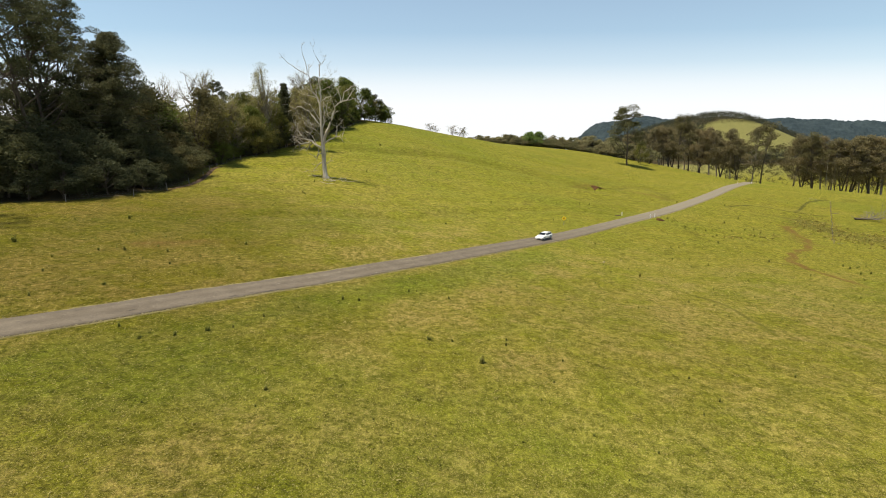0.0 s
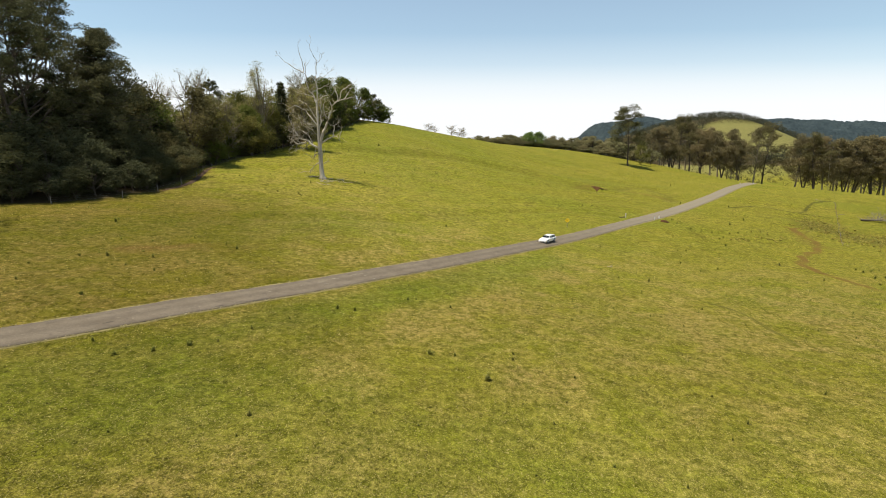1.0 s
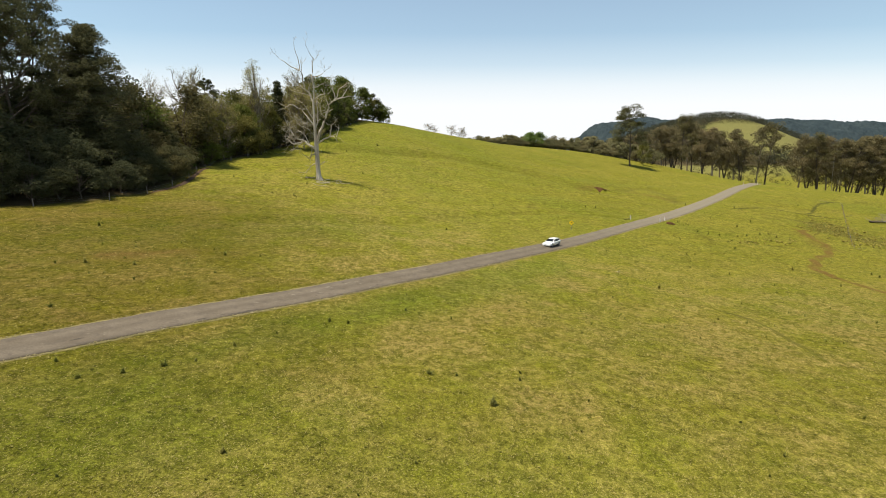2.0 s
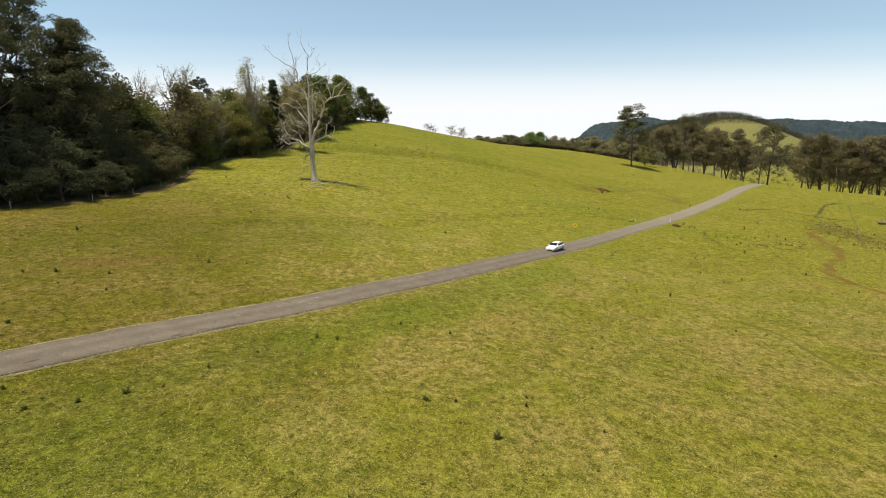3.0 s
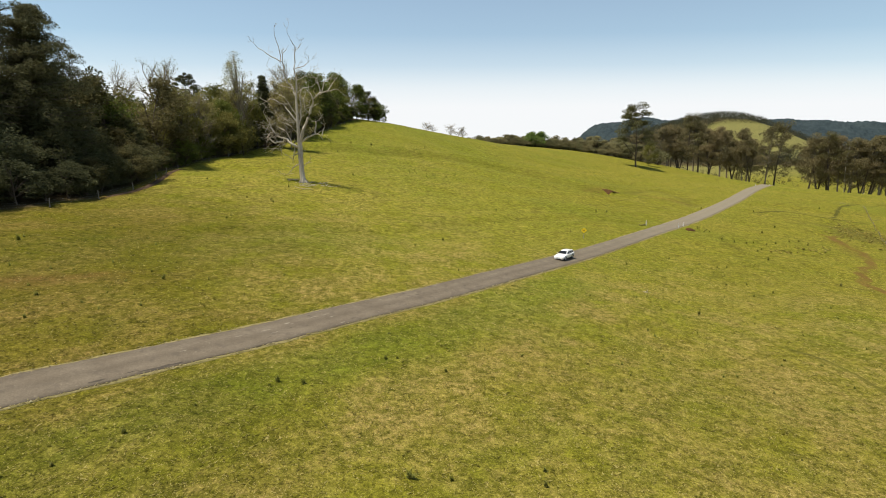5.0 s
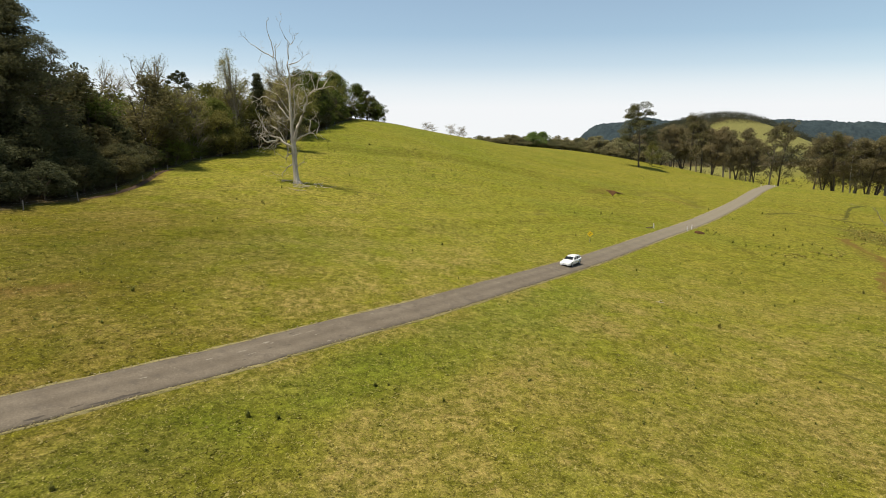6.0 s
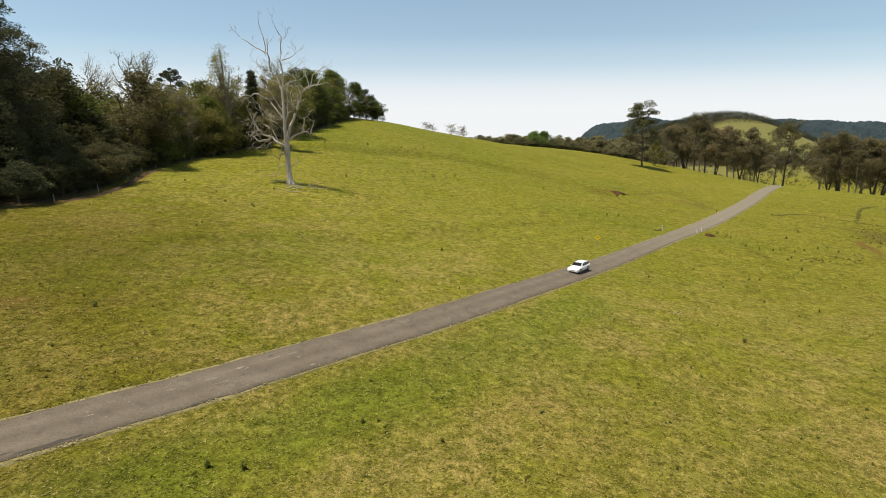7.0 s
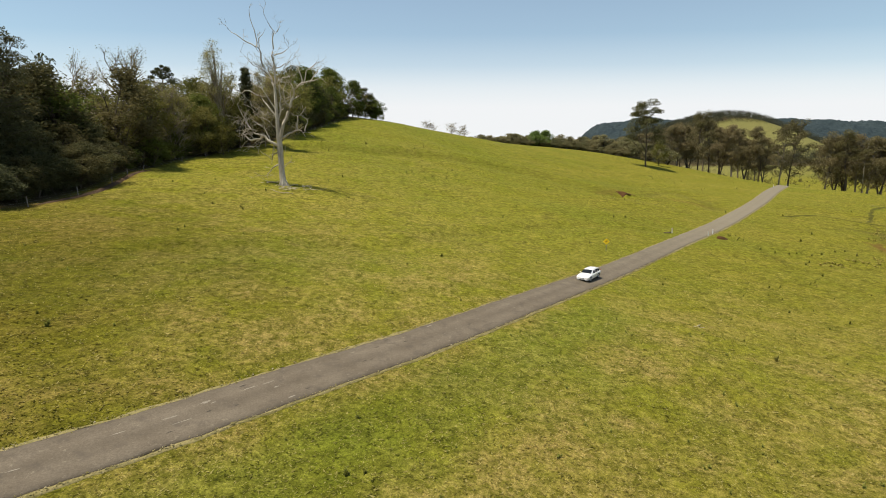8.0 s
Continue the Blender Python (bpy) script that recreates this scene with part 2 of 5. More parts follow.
def thing(name, m, label, category, group="", kind=""):
    """The empty base of a thing that has parts."""
    ob = new(name)
    ob.matrix_basis = m
    ob.empty_display_size = 0.3
    return tagged(ob, label, category, group, kind)


class Tubes:
    """Gathers tapering round limbs into one mesh."""

    def __init__(self, sides=6):
        self.sides, self.verts, self.faces = sides, [], []

    def limb(self, path, radii):
        s, base = self.sides, len(self.verts)
        path = [Vector(p) for p in path]
        for i, (p, r) in enumerate(zip(path, radii)):
            d = (path[min(i + 1, len(path) - 1)] - path[max(i - 1, 0)]).normalized()
            a = d.orthogonal().normalized() if abs(d.z) < 0.9 else Vector((1, 0, 0)).cross(d).normalized()
            b = d.cross(a)
            for k in range(s):
                w = 2 * math.pi * k / s
                self.verts.append(p + a * (r * math.cos(w)) + b * (r * math.sin(w)))
        for i in range(len(path) - 1):
            for k in range(s):
                q = base + i * s
                self.faces.append((q + k, q + (k + 1) % s, q + s + (k + 1) % s, q + s + k))

    def mesh(self, name, mat):
        return mesh_of(name, [tuple(v) for v in self.verts], self.faces, mat, True)


def wander(rng, start, way, length, steps, bend, lift=0.0):
    """A crooked path that starts along way."""
    p, d, path = Vector(start), Vector(way).normalized(), [Vector(start)]
    for _ in range(steps):
        d = (d + Vector((rng.gauss(0, bend), rng.gauss(0, bend), rng.gauss(0, bend) + lift))).normalized()
        p = p + d * (length / steps)
        path.append(p.copy())
    return path


def leaves(seed, centres, spread, count, size, flat=0.75, droop=0.0):
    """Single pointed leaves strewn round centres, as places and three-cornered faces."""
    count, size = max(2, int(count * 1.8)), size * 0.74
    r = np.random.RandomState(seed)
    c = np.repeat(np.asarray(centres, float), count, 0)
    s = np.repeat(np.broadcast_to(np.asarray(spread, float), len(centres)), count)
    n = len(c)
    o = r.normal(0, 1, (n, 3))
    o /= np.linalg.norm(o, axis=1, keepdims=True)
    o *= (r.uniform(0.25, 1.0, (n, 1)) ** 0.5) * s[:, None]
    o[:, 2] *= flat
    c = c + o
    a = r.normal(0, 1, (n, 3))
    a[:, 2] = a[:, 2] * 0.6 - droop
    a /= np.linalg.norm(a, axis=1, keepdims=True)
    b = np.cross(a, r.normal(0, 1, (n, 3)))
    b /= np.linalg.norm(b, axis=1, keepdims=True)
    ln = size * r.uniform(0.55, 1.25, (n, 1))
    wd = ln * r.uniform(0.3, 0.5, (n, 1))
    v = np.stack([c - a * ln / 2 + b * wd / 2, c + a * ln / 2, c - a * ln / 2 - b * wd / 2], 1).reshape(-1, 3)
    return v, np.arange(3 * n).reshape(n, 3)


# ---------------------------------------------------------------- the lie of the land
# Heights of rolling ground on a coarse fan of knots: nine across, nine going away from the start.
LIE = (
    (0.2, -1.0, -2.0, -3.0, -4.2, -5.5, -6.5, -7.2, -7.9),
    (3.0, 1.9, 0.4, -1.1, -3.2, -5.1, -6.2, -7.4, -8.9),
    (5.7, 5.0, 3.6, 0.3, -2.2, -4.4, -5.8, -7.8, -10.1),
    (8.0, 8.2, 7.7, 4.7, 1.6, -5.4, -7.5, -8.9, -11.6),
    (10.9, 13.0, 14.8, 11.4, 3.4, -0.6, -5.8, -11.3, -13.2),
    (14.4, 18.5, 24.3, 30.5, 17.3, 4.7, -1.1, -2.5, -10.0),
    (16.9, 20.8, 26.6, 55.8, 40.1, 19.2, 3.6, 0.9, -6.7),
    (18.5, 29.5, 41.9, 55.6, 20.2, 37.7, 18.4, -22.6, -31.7),
    (19.8, 43.4, 67.3, 82.6, 65.7, -3.7, -23.4, 0.2, -31.1),
)
LIE_KNOTS = np.array(LIE)


def spline(q, start, step, n):
    s = np.clip((q - start) / step, 0, n - 1 - 1e-6)
    k = np.floor(s).astype(int)
    a = s - k
    w = ((1 - a) ** 3 / 6, (3 * a ** 3 - 6 * a ** 2 + 4) / 6, (-3 * a ** 3 + 3 * a ** 2 + 3 * a + 1) / 6, a ** 3 / 6)
    return [np.clip(k + j - 1, 0, n - 1) for j in range(4)], w


def ease(q, a, b):
    s = np.clip((q - a) / (b - a), 0, 1)
    return s * s * (3 - 2 * s)


def land(x, y):
    """The height of the ground."""
    x, y = np.asarray(x, float), np.asarray(y, float)
    w = 80 + np.maximum(y, -10)
    ku, wu = spline(x / w, -0.75, 0.1875, 9)
    kv, wv = spline(np.log(w), 4.3, 0.3, 9)
    z = sum(LIE_KNOTS[kv[i], ku[j]] * wv[i] * wu[j] for i in range(4) for j in range(4))
    far = ease(y, 480, 720)
    z = z * (1 - far) - 8 * far
    z = z + 0.7 * np.exp(-((x + 34) / 16) ** 2 - ((y - 151) / 16) ** 2)
    # the road lies a little sunk where it passes below the start
    z = z - 0.42 * np.exp(-(off_line(x, y, ROAD) / 7) ** 2) * (1 - ease(y, 52, 125))
    # the road runs up to its crest on a low broad swell
    z = z + 1.35 * np.exp(-((x - 0.76 * y + 55.5) / 38) ** 2 - ((y - 255) / 62) ** 2)
    z = z + 111 * np.exp(-((x - 600) / np.where(x < 600, 300, 180)) ** 2 - ((y - 1120) / 210) ** 2)
    z = z + 11 * np.exp(-((x - 655) / 170) ** 2 - ((y - 1165) / 75) ** 2)
    return z


def land_at(x, y):
    return float(surface(np.array([x]), np.array([y]))[0])


def off_line(x, y, line):
    """The distance of places from a polyline."""
    best = np.full(np.shape(x), 1e9)
    for (ax, ay), (bx, by) in zip(line, line[1:]):
        dx, dy = bx - ax, by - ay
        s = np.clip(((x - ax) * dx + (y - ay) * dy) / (dx * dx + dy * dy), 0, 1)
        best = np.minimum(best, np.hypot(x - ax - s * dx, y - ay - s * dy))
    return best


ROAD = [(-110, -62), (-76, -10), (-52.9, 19.7), (-47.7, 26), (-41.9, 32.8), (-36.5, 39.8), (-31.1, 45.9), (-26, 52.1), (-20.3, 58.1), (-14.5, 64), (-8.7, 70.4), (-2.9, 76.6), (2.8, 83.4), (7.7, 89.7), (17.9, 102.9), (28, 115.9), (38, 128.9), (48.1, 141.7), (58.6, 154.5), (69.3, 167.2), (79.6, 179.8), (89.7, 192.4), (107.5, 214.5), (125.2, 236.8), (142.5, 259.9), (159.3, 282.7), (176.2, 305.5), (193, 328.2), (209.6, 351.6), (225.9, 375.2), (241.7, 399.4), (275, 450)]
ROAD_HALF = 2.1
SWALE = [(134, 187), (129, 173), (129, 163), (136, 158), (150, 160), (176, 166)]
WOOD_EDGE = [(-150, 40), (-112, 68), (-84, 88), (-69, 95), (-64, 103), (-62, 112), (-63, 124), (-66, 138), (-70, 156), (-69, 172), (-65, 192), (-60, 210), (-54, 250), (-51, 290), (-50, 330)]


def wood_edge_x(y):
    return np.interp(y, [p[1] for p in WOOD_EDGE], [p[0] for p in WOOD_EDGE])


def smooth_line(points, step):
    """Points along a rounded curve through the given ones."""
    pts = [Vector((*p, 0)) for p in points]
    out = []
    for i in range(len(pts) - 1):
        a, b, c, d = pts[max(i - 1, 0)], pts[i], pts[i + 1], pts[min(i + 2, len(pts) - 1)]
        n = max(1, int((c - b).length / step))
        for k in range(n):
            t = k / n
            out.append(0.5 * ((2 * b) + (c - a) * t + (2 * a - 5 * b + 4 * c - d) * t ** 2 + (3 * b - a - 3 * c + d) * t ** 3))
    return [(p.x, p.y) for p in out] + [points[-1]]


TERRACE = [(-45, 216), (-25, 226), (-15, 234), (-2, 241), (10, 247), (23, 247.5), (41.5, 246), (55, 232), (62, 224)]
LOW_TERRACE = [(-30, 100), (-8.3, 113), (3.7, 130), (16.9, 144.8), (32.8, 156), (45.5, 160.2), (53, 160)]
DRAIN = [(72, 227), (85, 241), (95, 249), (99.2, 243), (98.6, 227), (95, 208)]


def beside(x, y, line):
    """The signed distance from a line, positive on its right, and how far along its ends it fades."""
    best, side = np.full(np.shape(x), 1e9), np.zeros(np.shape(x))
    for (ax, ay), (bx, by) in zip(line, line[1:]):
        dx, dy = bx - ax, by - ay
        s = np.clip(((x - ax) * dx + (y - ay) * dy) / (dx * dx + dy * dy), 0, 1)
        far = np.hypot(x - ax - s * dx, y - ay - s * dy)
        nearer = far < best
        best = np.where(nearer, far, best)
        side = np.where(nearer, np.sign((x - ax) * dy - (y - ay) * dx), side)
    return best * side


def shelf(x, y, line, height, width):
    """A low worn step in the slope: a lip above the line and a hollow below it."""
    d = beside(x, y, line) / width
    return -height * d * np.exp(0.5 - d * d / 2)


def surface(x, y):
    """The height of the turf: the ground with low swells and hummocks, smooth along the road."""
    lump = np.sin(x * 0.9 + np.sin(y * 0.7) * 2) * np.sin(y * 0.8 + np.sin(x * 0.5) * 2) * 0.05
    swell = np.sin(x * 0.16 + 1.3 * np.sin(y * 0.09)) * np.sin(y * 0.13 + 1.1 * np.sin(x * 0.07 + 1)) * 0.22
    ledge = 0.16 * np.sin((y + 9 * np.sin(x / 31) + 3 * np.sin(x / 11)) / 4.3) * np.sin(x / 37 + y / 50) * ease(y, 110, 170)
    swell = swell + 1.6 * ledge + shelf(x, y, TERRACE, 0.95, 4.5) + shelf(x, y, LOW_TERRACE, 0.38, 2.4)
    swell = swell - 0.8 * np.exp(-(off_line(x, y, DRAIN) / 4.5) ** 2) + 0.25 * np.sin(x / 9 + 2 * np.sin(y / 23)) * np.sin(y / 14 + np.sin(x / 17)) * ease(y, 120, 190)
    road = off_line(x, y, ROAD)
    return land(x, y) + (lump + swell) * ease(y, 700, 200) * ease(road, 3, 9) - (0.10 + 0.06 * ease(y, 90, 200)) * (1 - ease(road, 1.9 + 0.5 * ease(y, 130, 260), 3.2 + 0.6 * ease(y, 130, 260)))


def hill_wood(x, y):
    """Where forest covers the distant hill, round its open field."""
    rise = np.exp(-((x - 600) / np.where(x < 600, 300, 180)) ** 2 - ((y - 1120) / 210) ** 2)
    rim = 0.12 * np.sin(x * 0.05) + 0.1 * np.sin(y * 0.07 + x * 0.02)
    return (rise > 0.16) & ~(((x - 605) / 112) ** 2 + ((y - 975) / 82) ** 2 < 1 + rim)


def turf(X, Y):
    """How the turf differs from place to place, with painted shade and haze, each from 0 to 1."""
    wob = np.sin(X * 0.31 + 2 * np.sin(Y * 0.23)) + 0.6 * np.sin(Y * 0.53 + X * 0.41)
    lush = 0.62 * np.exp(-((off_line(X, Y, [(-48, 8), (-30, 34), (-13, 54.5), (2, 71), (18, 92)]) - 1) / (3.2 + wob)) ** 2)
    lush = np.maximum(lush, 0.75 * np.exp(-((X + 20) / 11) ** 2 - ((Y - 36) / 8) ** 2))
    lush = np.maximum(lush, 0.35 * ease(np.sin(X * 0.05 + 1.7 * np.sin(Y * 0.035)) * np.sin(Y * 0.043 + 0.8), 0.35, 0.9))
    lush = np.maximum(lush, (0.2 * ease(Y, 85, 125) + 0.4 * ease(Y, 170, 250)) * ease(X, 70, 0) * (0.75 + 0.25 * np.sin(X / 13 + Y / 21)))
    bare = 0.7 * np.exp(-(off_line(X, Y, [(-42, 69), (-35, 73)]) / (1.6 + 0.7 * wob)) ** 2)
    bare = np.maximum(bare, 0.75 * np.exp(-(off_line(X, Y, [(-61, 112), (-61, 124), (-64, 138), (-68, 155)]) / (1.3 + 0.5 * wob)) ** 2))
    bare = np.maximum(bare, 0.30 * np.exp(-(off_line(X, Y, SWALE) / (4.5 + 2 * wob)) ** 2))
    bare = np.maximum(bare, 0.40 * np.exp(-(off_line(X, Y, [(114, 168), (107, 153), (102, 139)]) / (2.2 + wob)) ** 2))
    bare = np.maximum(bare, 0.45 * np.exp(-(off_line(X, Y, [(92, 214), (80, 224), (72, 226), (58, 224)]) / 2.4) ** 2))
    inside = wood_edge_x(np.clip(Y, 40, 330)) - X
    dry = np.clip(0.70 + 0.35 * ease(X, 18, -8) + 0.55 * ease(Y + 4 * wob, 36, 62) - ease(Y + 0.25 * X + 6 * wob, 70, 140), 0.25, 1.1)
    litter = 0.95 * ease(inside + wob * 0.6, -1.5, 1.5) * (Y < 400) * (Y > 0)
    litter = np.maximum(litter, 0.9 * hill_wood(X, Y) * (((X - 605) / 112) ** 2 + ((Y - 975) / 82) ** 2 > 1.6))
    tread = ease(Y, 75, 130) * ease(off_line(X, Y, ROAD), 4, 12)
    # sides darkened in the colour for lens falloff, besides some browner turf
    dimmed = 0.95 * ease(-X - 0.30 * Y + 3 * wob, -26, 16) * (0.55 + 0.45 * ease(Y, 28, 52)) * ease(Y, 150, 90) + 0.2 * ease(X, 10, 60) * ease(Y, 320, 160)
    # near band darkened for the shaded gaps seen between blades from above
    dimmed = np.maximum(dimmed, 0.32 * ease(Y + 3 * wob, 32, 42) * ease(Y + 5 * wob, 92, 62))
    hazed = 0.8 * ease(Y, 650, 900)
    mud_shade = 0.55 * np.exp(-(off_line(X, Y, SWALE) / (8.5 + 3.0 * wob)) ** 2)
    # dark tint in these hollows stands in for the shading of their relief
    for line, width, amount in ((TERRACE, 3.0, 0.28), (LOW_TERRACE, 1.3, 0.12), (DRAIN, 3.0, 0.35)):
        mud_shade = np.maximum(mud_shade, amount * np.exp(-((beside(X, Y, line) - 1.2) / (width * (1 + 0.25 * wob))) ** 2))
    return {"lush": lush, "bare": bare, "litter": litter, "dry": dry, "tread": tread, "dimmed": np.clip(dimmed, 0, 1), "mud_shade": mud_shade, "hazed": hazed}


def build_ground():
    ys = [-160.0]
    while ys[-1] < 4800:
        ys.append(ys[-1] + (4.0 if ys[-1] < 10 else max(0.6, 0.0092 * (ys[-1] + 40))))
    ys = np.array(ys)
    us = np.concatenate([np.linspace(-1.7, -0.98, 16), np.linspace(-0.96, 0.96, 350), np.linspace(0.98, 1.7, 16)])
    w = 80 + np.maximum(ys, -10)
    X, Y = us[None, :] * w[:, None], np.repeat(ys[:, None], len(us), 1)
    Z = surface(X, Y)
    n, k = Y.shape
    idx = np.arange(n * k).reshape(n, k)
    faces = np.stack([idx[:-1, :-1], idx[:-1, 1:], idx[1:, 1:], idx[1:, :-1]], -1).reshape(-1, 4)
    me = mesh_of("ground", np.stack([X, Y, Z], -1).reshape(-1, 3), faces, PASTURE, True)
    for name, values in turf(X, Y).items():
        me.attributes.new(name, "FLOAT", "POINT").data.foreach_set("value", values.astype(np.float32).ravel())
    tagged(new("ground", me), "rolling yellow-green cattle pasture rising to a grassy hill", "pasture", kind="structure")


def ribbon(name, line, across, lift, mat, ragged=0.0, seed=1, crown=0.0):
    """A strip laid along a line on the ground, with its edges turned down."""
    rng = np.random.RandomState(seed)
    p = np.array(line)
    d = np.gradient(p, axis=0)
    d /= np.linalg.norm(d, axis=1, keepdims=True)
    nrm = np.stack([d[:, 1], -d[:, 0]], 1)
    cols, verts = len(across), []
    jitter = np.column_stack([np.convolve(rng.normal(0, 1, len(p) + 4), np.ones(5) / 5, "valid") + rng.normal(0, 0.18, len(p)) for _ in range(2)]) * ragged * 1.1
    for j, a in enumerate(across):
        off = np.full(len(p), float(a))
        if j in (0, 1):
            off += jitter[:, 0]
        if j in (cols - 2, cols - 1):
            off += jitter[:, 1]
        # widened towards the crest to fit the road edges in the camera's view
        off *= 1 + 0.17 * ease(p[:, 1], 130, 190) + 0.2 * ease(p[:, 1], 200, 290)
        q = p + nrm * off[:, None]
        mid, half = (across[0] + across[-1]) / 2, (across[-1] - across[0]) / 2
        z = land(q[:, 0], q[:, 1]) + lift + 0.05 * ease(p[:, 1], 90, 200) + crown * (1 - ((a - mid) / half) ** 2)
        if j in (0, cols - 1):
            z = z - 0.14
        verts.append(np.column_stack([q, z]))
    verts = np.stack(verts, 1)
    idx = np.arange(len(p) * cols).reshape(len(p), cols)
    faces = np.stack([idx[:-1, :-1], idx[1:, :-1], idx[1:, 1:], idx[:-1, 1:]], -1).reshape(-1, 4)
    me = mesh_of(name, verts.reshape(-1, 3), faces, mat, True)
    share = (np.array(across) - across[0]) / (across[-1] - across[0])
    me.attributes.new("across", "FLOAT", "POINT").data.foreach_set("value", np.tile(share, len(p)).astype(np.float32))
    me.attributes.new("pale", "FLOAT", "POINT").data.foreach_set("value", np.repeat(ease(p[:, 1], 85, 200), cols).astype(np.float32))
    return me


build_ground()
ROAD_LINE = smooth_line(ROAD, 0.45)
h = ROAD_HALF
tagged(new("road", ribbon("road", ROAD_LINE, (-h - 0.02, -h, -h * 0.75, -h * 0.5, -h * 0.25, 0, h * 0.25, h * 0.5, h * 0.75, h, h + 0.02), 0.02, ASPHALT, 0.08, 2, 0.05)),
       "narrow single-lane road of worn grey-brown asphalt", "road", kind="structure")
for a, b, ragged, seed in ((-h - 0.20, -h + 0.08, 0.14, 3), (h - 0.06, h + 0.27, 0.14, 4)):
    tagged(new("road_verge", ribbon("road_verge", ROAD_LINE, (a - 0.02, a, (a + b) / 2, b, b + 0.02), -0.012, VERGE, ragged, seed)),
           "ragged edge of pale gravel and dry grass beside the asphalt", "road verge", kind="structure")


# ---------------------------------------------------------------- trees
def limbs(rng, tubes, tips, start, way, length, radius, level, fork=(3, 4), shrink=0.62, spread=0.75, bend=0.14, lift=0.05, keep=0.35):
    """Grows a limb and its side limbs; the ends are gathered in tips."""
    steps = 5 if level > 1 else 4
    path = wander(rng, start, way, length, steps, bend, lift)
    tubes.limb(path, [radius * (1 - (1 - keep) * i / steps) for i in range(steps + 1)])
    if level == 0:
        tips.append(path[-1])
        return
    for _ in range(rng.randint(*fork)):
        i = rng.randint(max(1, steps // 2), steps)
        d = (path[i] - path[i - 1]).normalized()
        side = Vector((rng.gauss(0, 1), rng.gauss(0, 1), rng.gauss(0, 0.6))).normalized()
        limbs(rng, tubes, tips, path[i], d + side * spread, length * shrink * rng.uniform(0.75, 1.15), radius * keep * 1.3, level - 1, fork, shrink, spread, bend, lift, keep)


def gum_meshes(seed, height, bark, leaf, bole=0.42, wide=0.30, clumps=46, count=70, size=0.62, trunks=1, puff=0.062, sides=6, girth=0.0135, flat=0.62):
    """A eucalypt: bare bole, rising limbs, and separate flat pads of leaves with sky between them."""
    rng = random.Random(seed)
    tubes, centres, spreads = Tubes(sides), [], []
    for k in range(trunks):
        lean = Vector((rng.gauss(0, 0.05), rng.gauss(0, 0.05), 1)) + Vector((rng.uniform(-0.16, 0.16), rng.uniform(-0.16, 0.16), 0)) * (trunks > 1)
        start = Vector((rng.uniform(-0.6, 0.6), rng.uniform(-0.6, 0.6), -0.8)) * (1 if trunks > 1 else 0.2)
        start.z = -1.0
        path = wander(rng, start, lean, height * rng.uniform(0.86, 0.96) + 1, 9, 0.045, 0.03)
        r = height * girth
        tubes.limb(path, [r * (1.25 if i == 0 else 1 - 0.085 * i) for i in range(10)])
        for i in range(int(9 * bole), 10):
            for _ in range(2 if i < 8 else 3):
                w = rng.uniform(0, 6.283)
                tips = []
                up = rng.uniform(0.35, 1.0) + 0.1 * (i > 7)
                reach = height * wide * rng.uniform(0.6, 1.0) * (0.7, 0.8, 0.9, 1.0, 1.0, 1.0, 0.95, 0.8, 0.62, 0.45)[i]
                limbs(rng, tubes, tips, path[i], (math.cos(w), math.sin(w), up), reach * 0.72, r * 0.42, 1, (2, 4), 0.6, 0.7, 0.16, 0.06, 0.4)
                for t in tips:
                    centres.append(t)
                    spreads.append(height * puff * rng.uniform(0.7, 1.3))
        centres.append(path[-1])
        spreads.append(height * puff)
    rng.shuffle(centres)
    centres, spreads = centres[:clumps * trunks], spreads[:clumps * trunks]
    v, f = leaves(seed, [tuple(c) for c in centres], spreads, count, size, flat)
    return tubes.mesh("trunk", bark), mesh_of("crown", v, f, leaf)


def broad_meshes(seed, height, bark, leaf, low=0.10, wide=0.40, clumps=72, count=50, size=0.95, sides=5, puff=0.105):
    """A leafy tree or large shrub whose lumpy crown comes down almost to the ground."""
    rng = random.Random(seed)
    tubes, centres, spreads = Tubes(sides), [], []
    path = wander(rng, (0, 0, -0.8), (rng.gauss(0, 0.06), rng.gauss(0, 0.06), 1), height * 0.8 + 0.8, 7, 0.06, 0.02)
    r = height * 0.014
    tubes.limb(path, [r * (1.2 if i == 0 else 1 - 0.11 * i) for i in range(8)])
    lobes = [(rng.uniform(0, 6.283), rng.uniform(0.55, 1.0), rng.uniform(low + 0.15, 0.92)) for _ in range(9)]
    for k in range(clumps):
        w, m, s = lobes[k % 9]
        w, s = w + rng.gauss(0, 0.45), min(0.97, max(low, s + rng.gauss(0, 0.12)))
        bulge = math.sin(math.pi * min(1, max(0.06, (s - low) / (1.04 - low))) ** 0.75)
        reach = height * wide * bulge * m * rng.uniform(0.55, 1.0)
        p = Vector((math.cos(w) * reach, math.sin(w) * reach, height * s))
        centres.append(p)
        spreads.append(height * puff * rng.uniform(0.7, 1.35))
        if k % 4 == 0:
            i = min(6, max(1, int(7 * s * 0.75)))
            tubes.limb([path[i], path[i].lerp(p, 0.5) + Vector((0, 0, height * 0.03)), p], [r * 0.4, r * 0.25, r * 0.08])
    v, f = leaves(seed, [tuple(c) for c in centres], spreads, count, size, 0.8)
    return tubes.mesh("trunk", bark), mesh_of("crown", v, f, leaf)


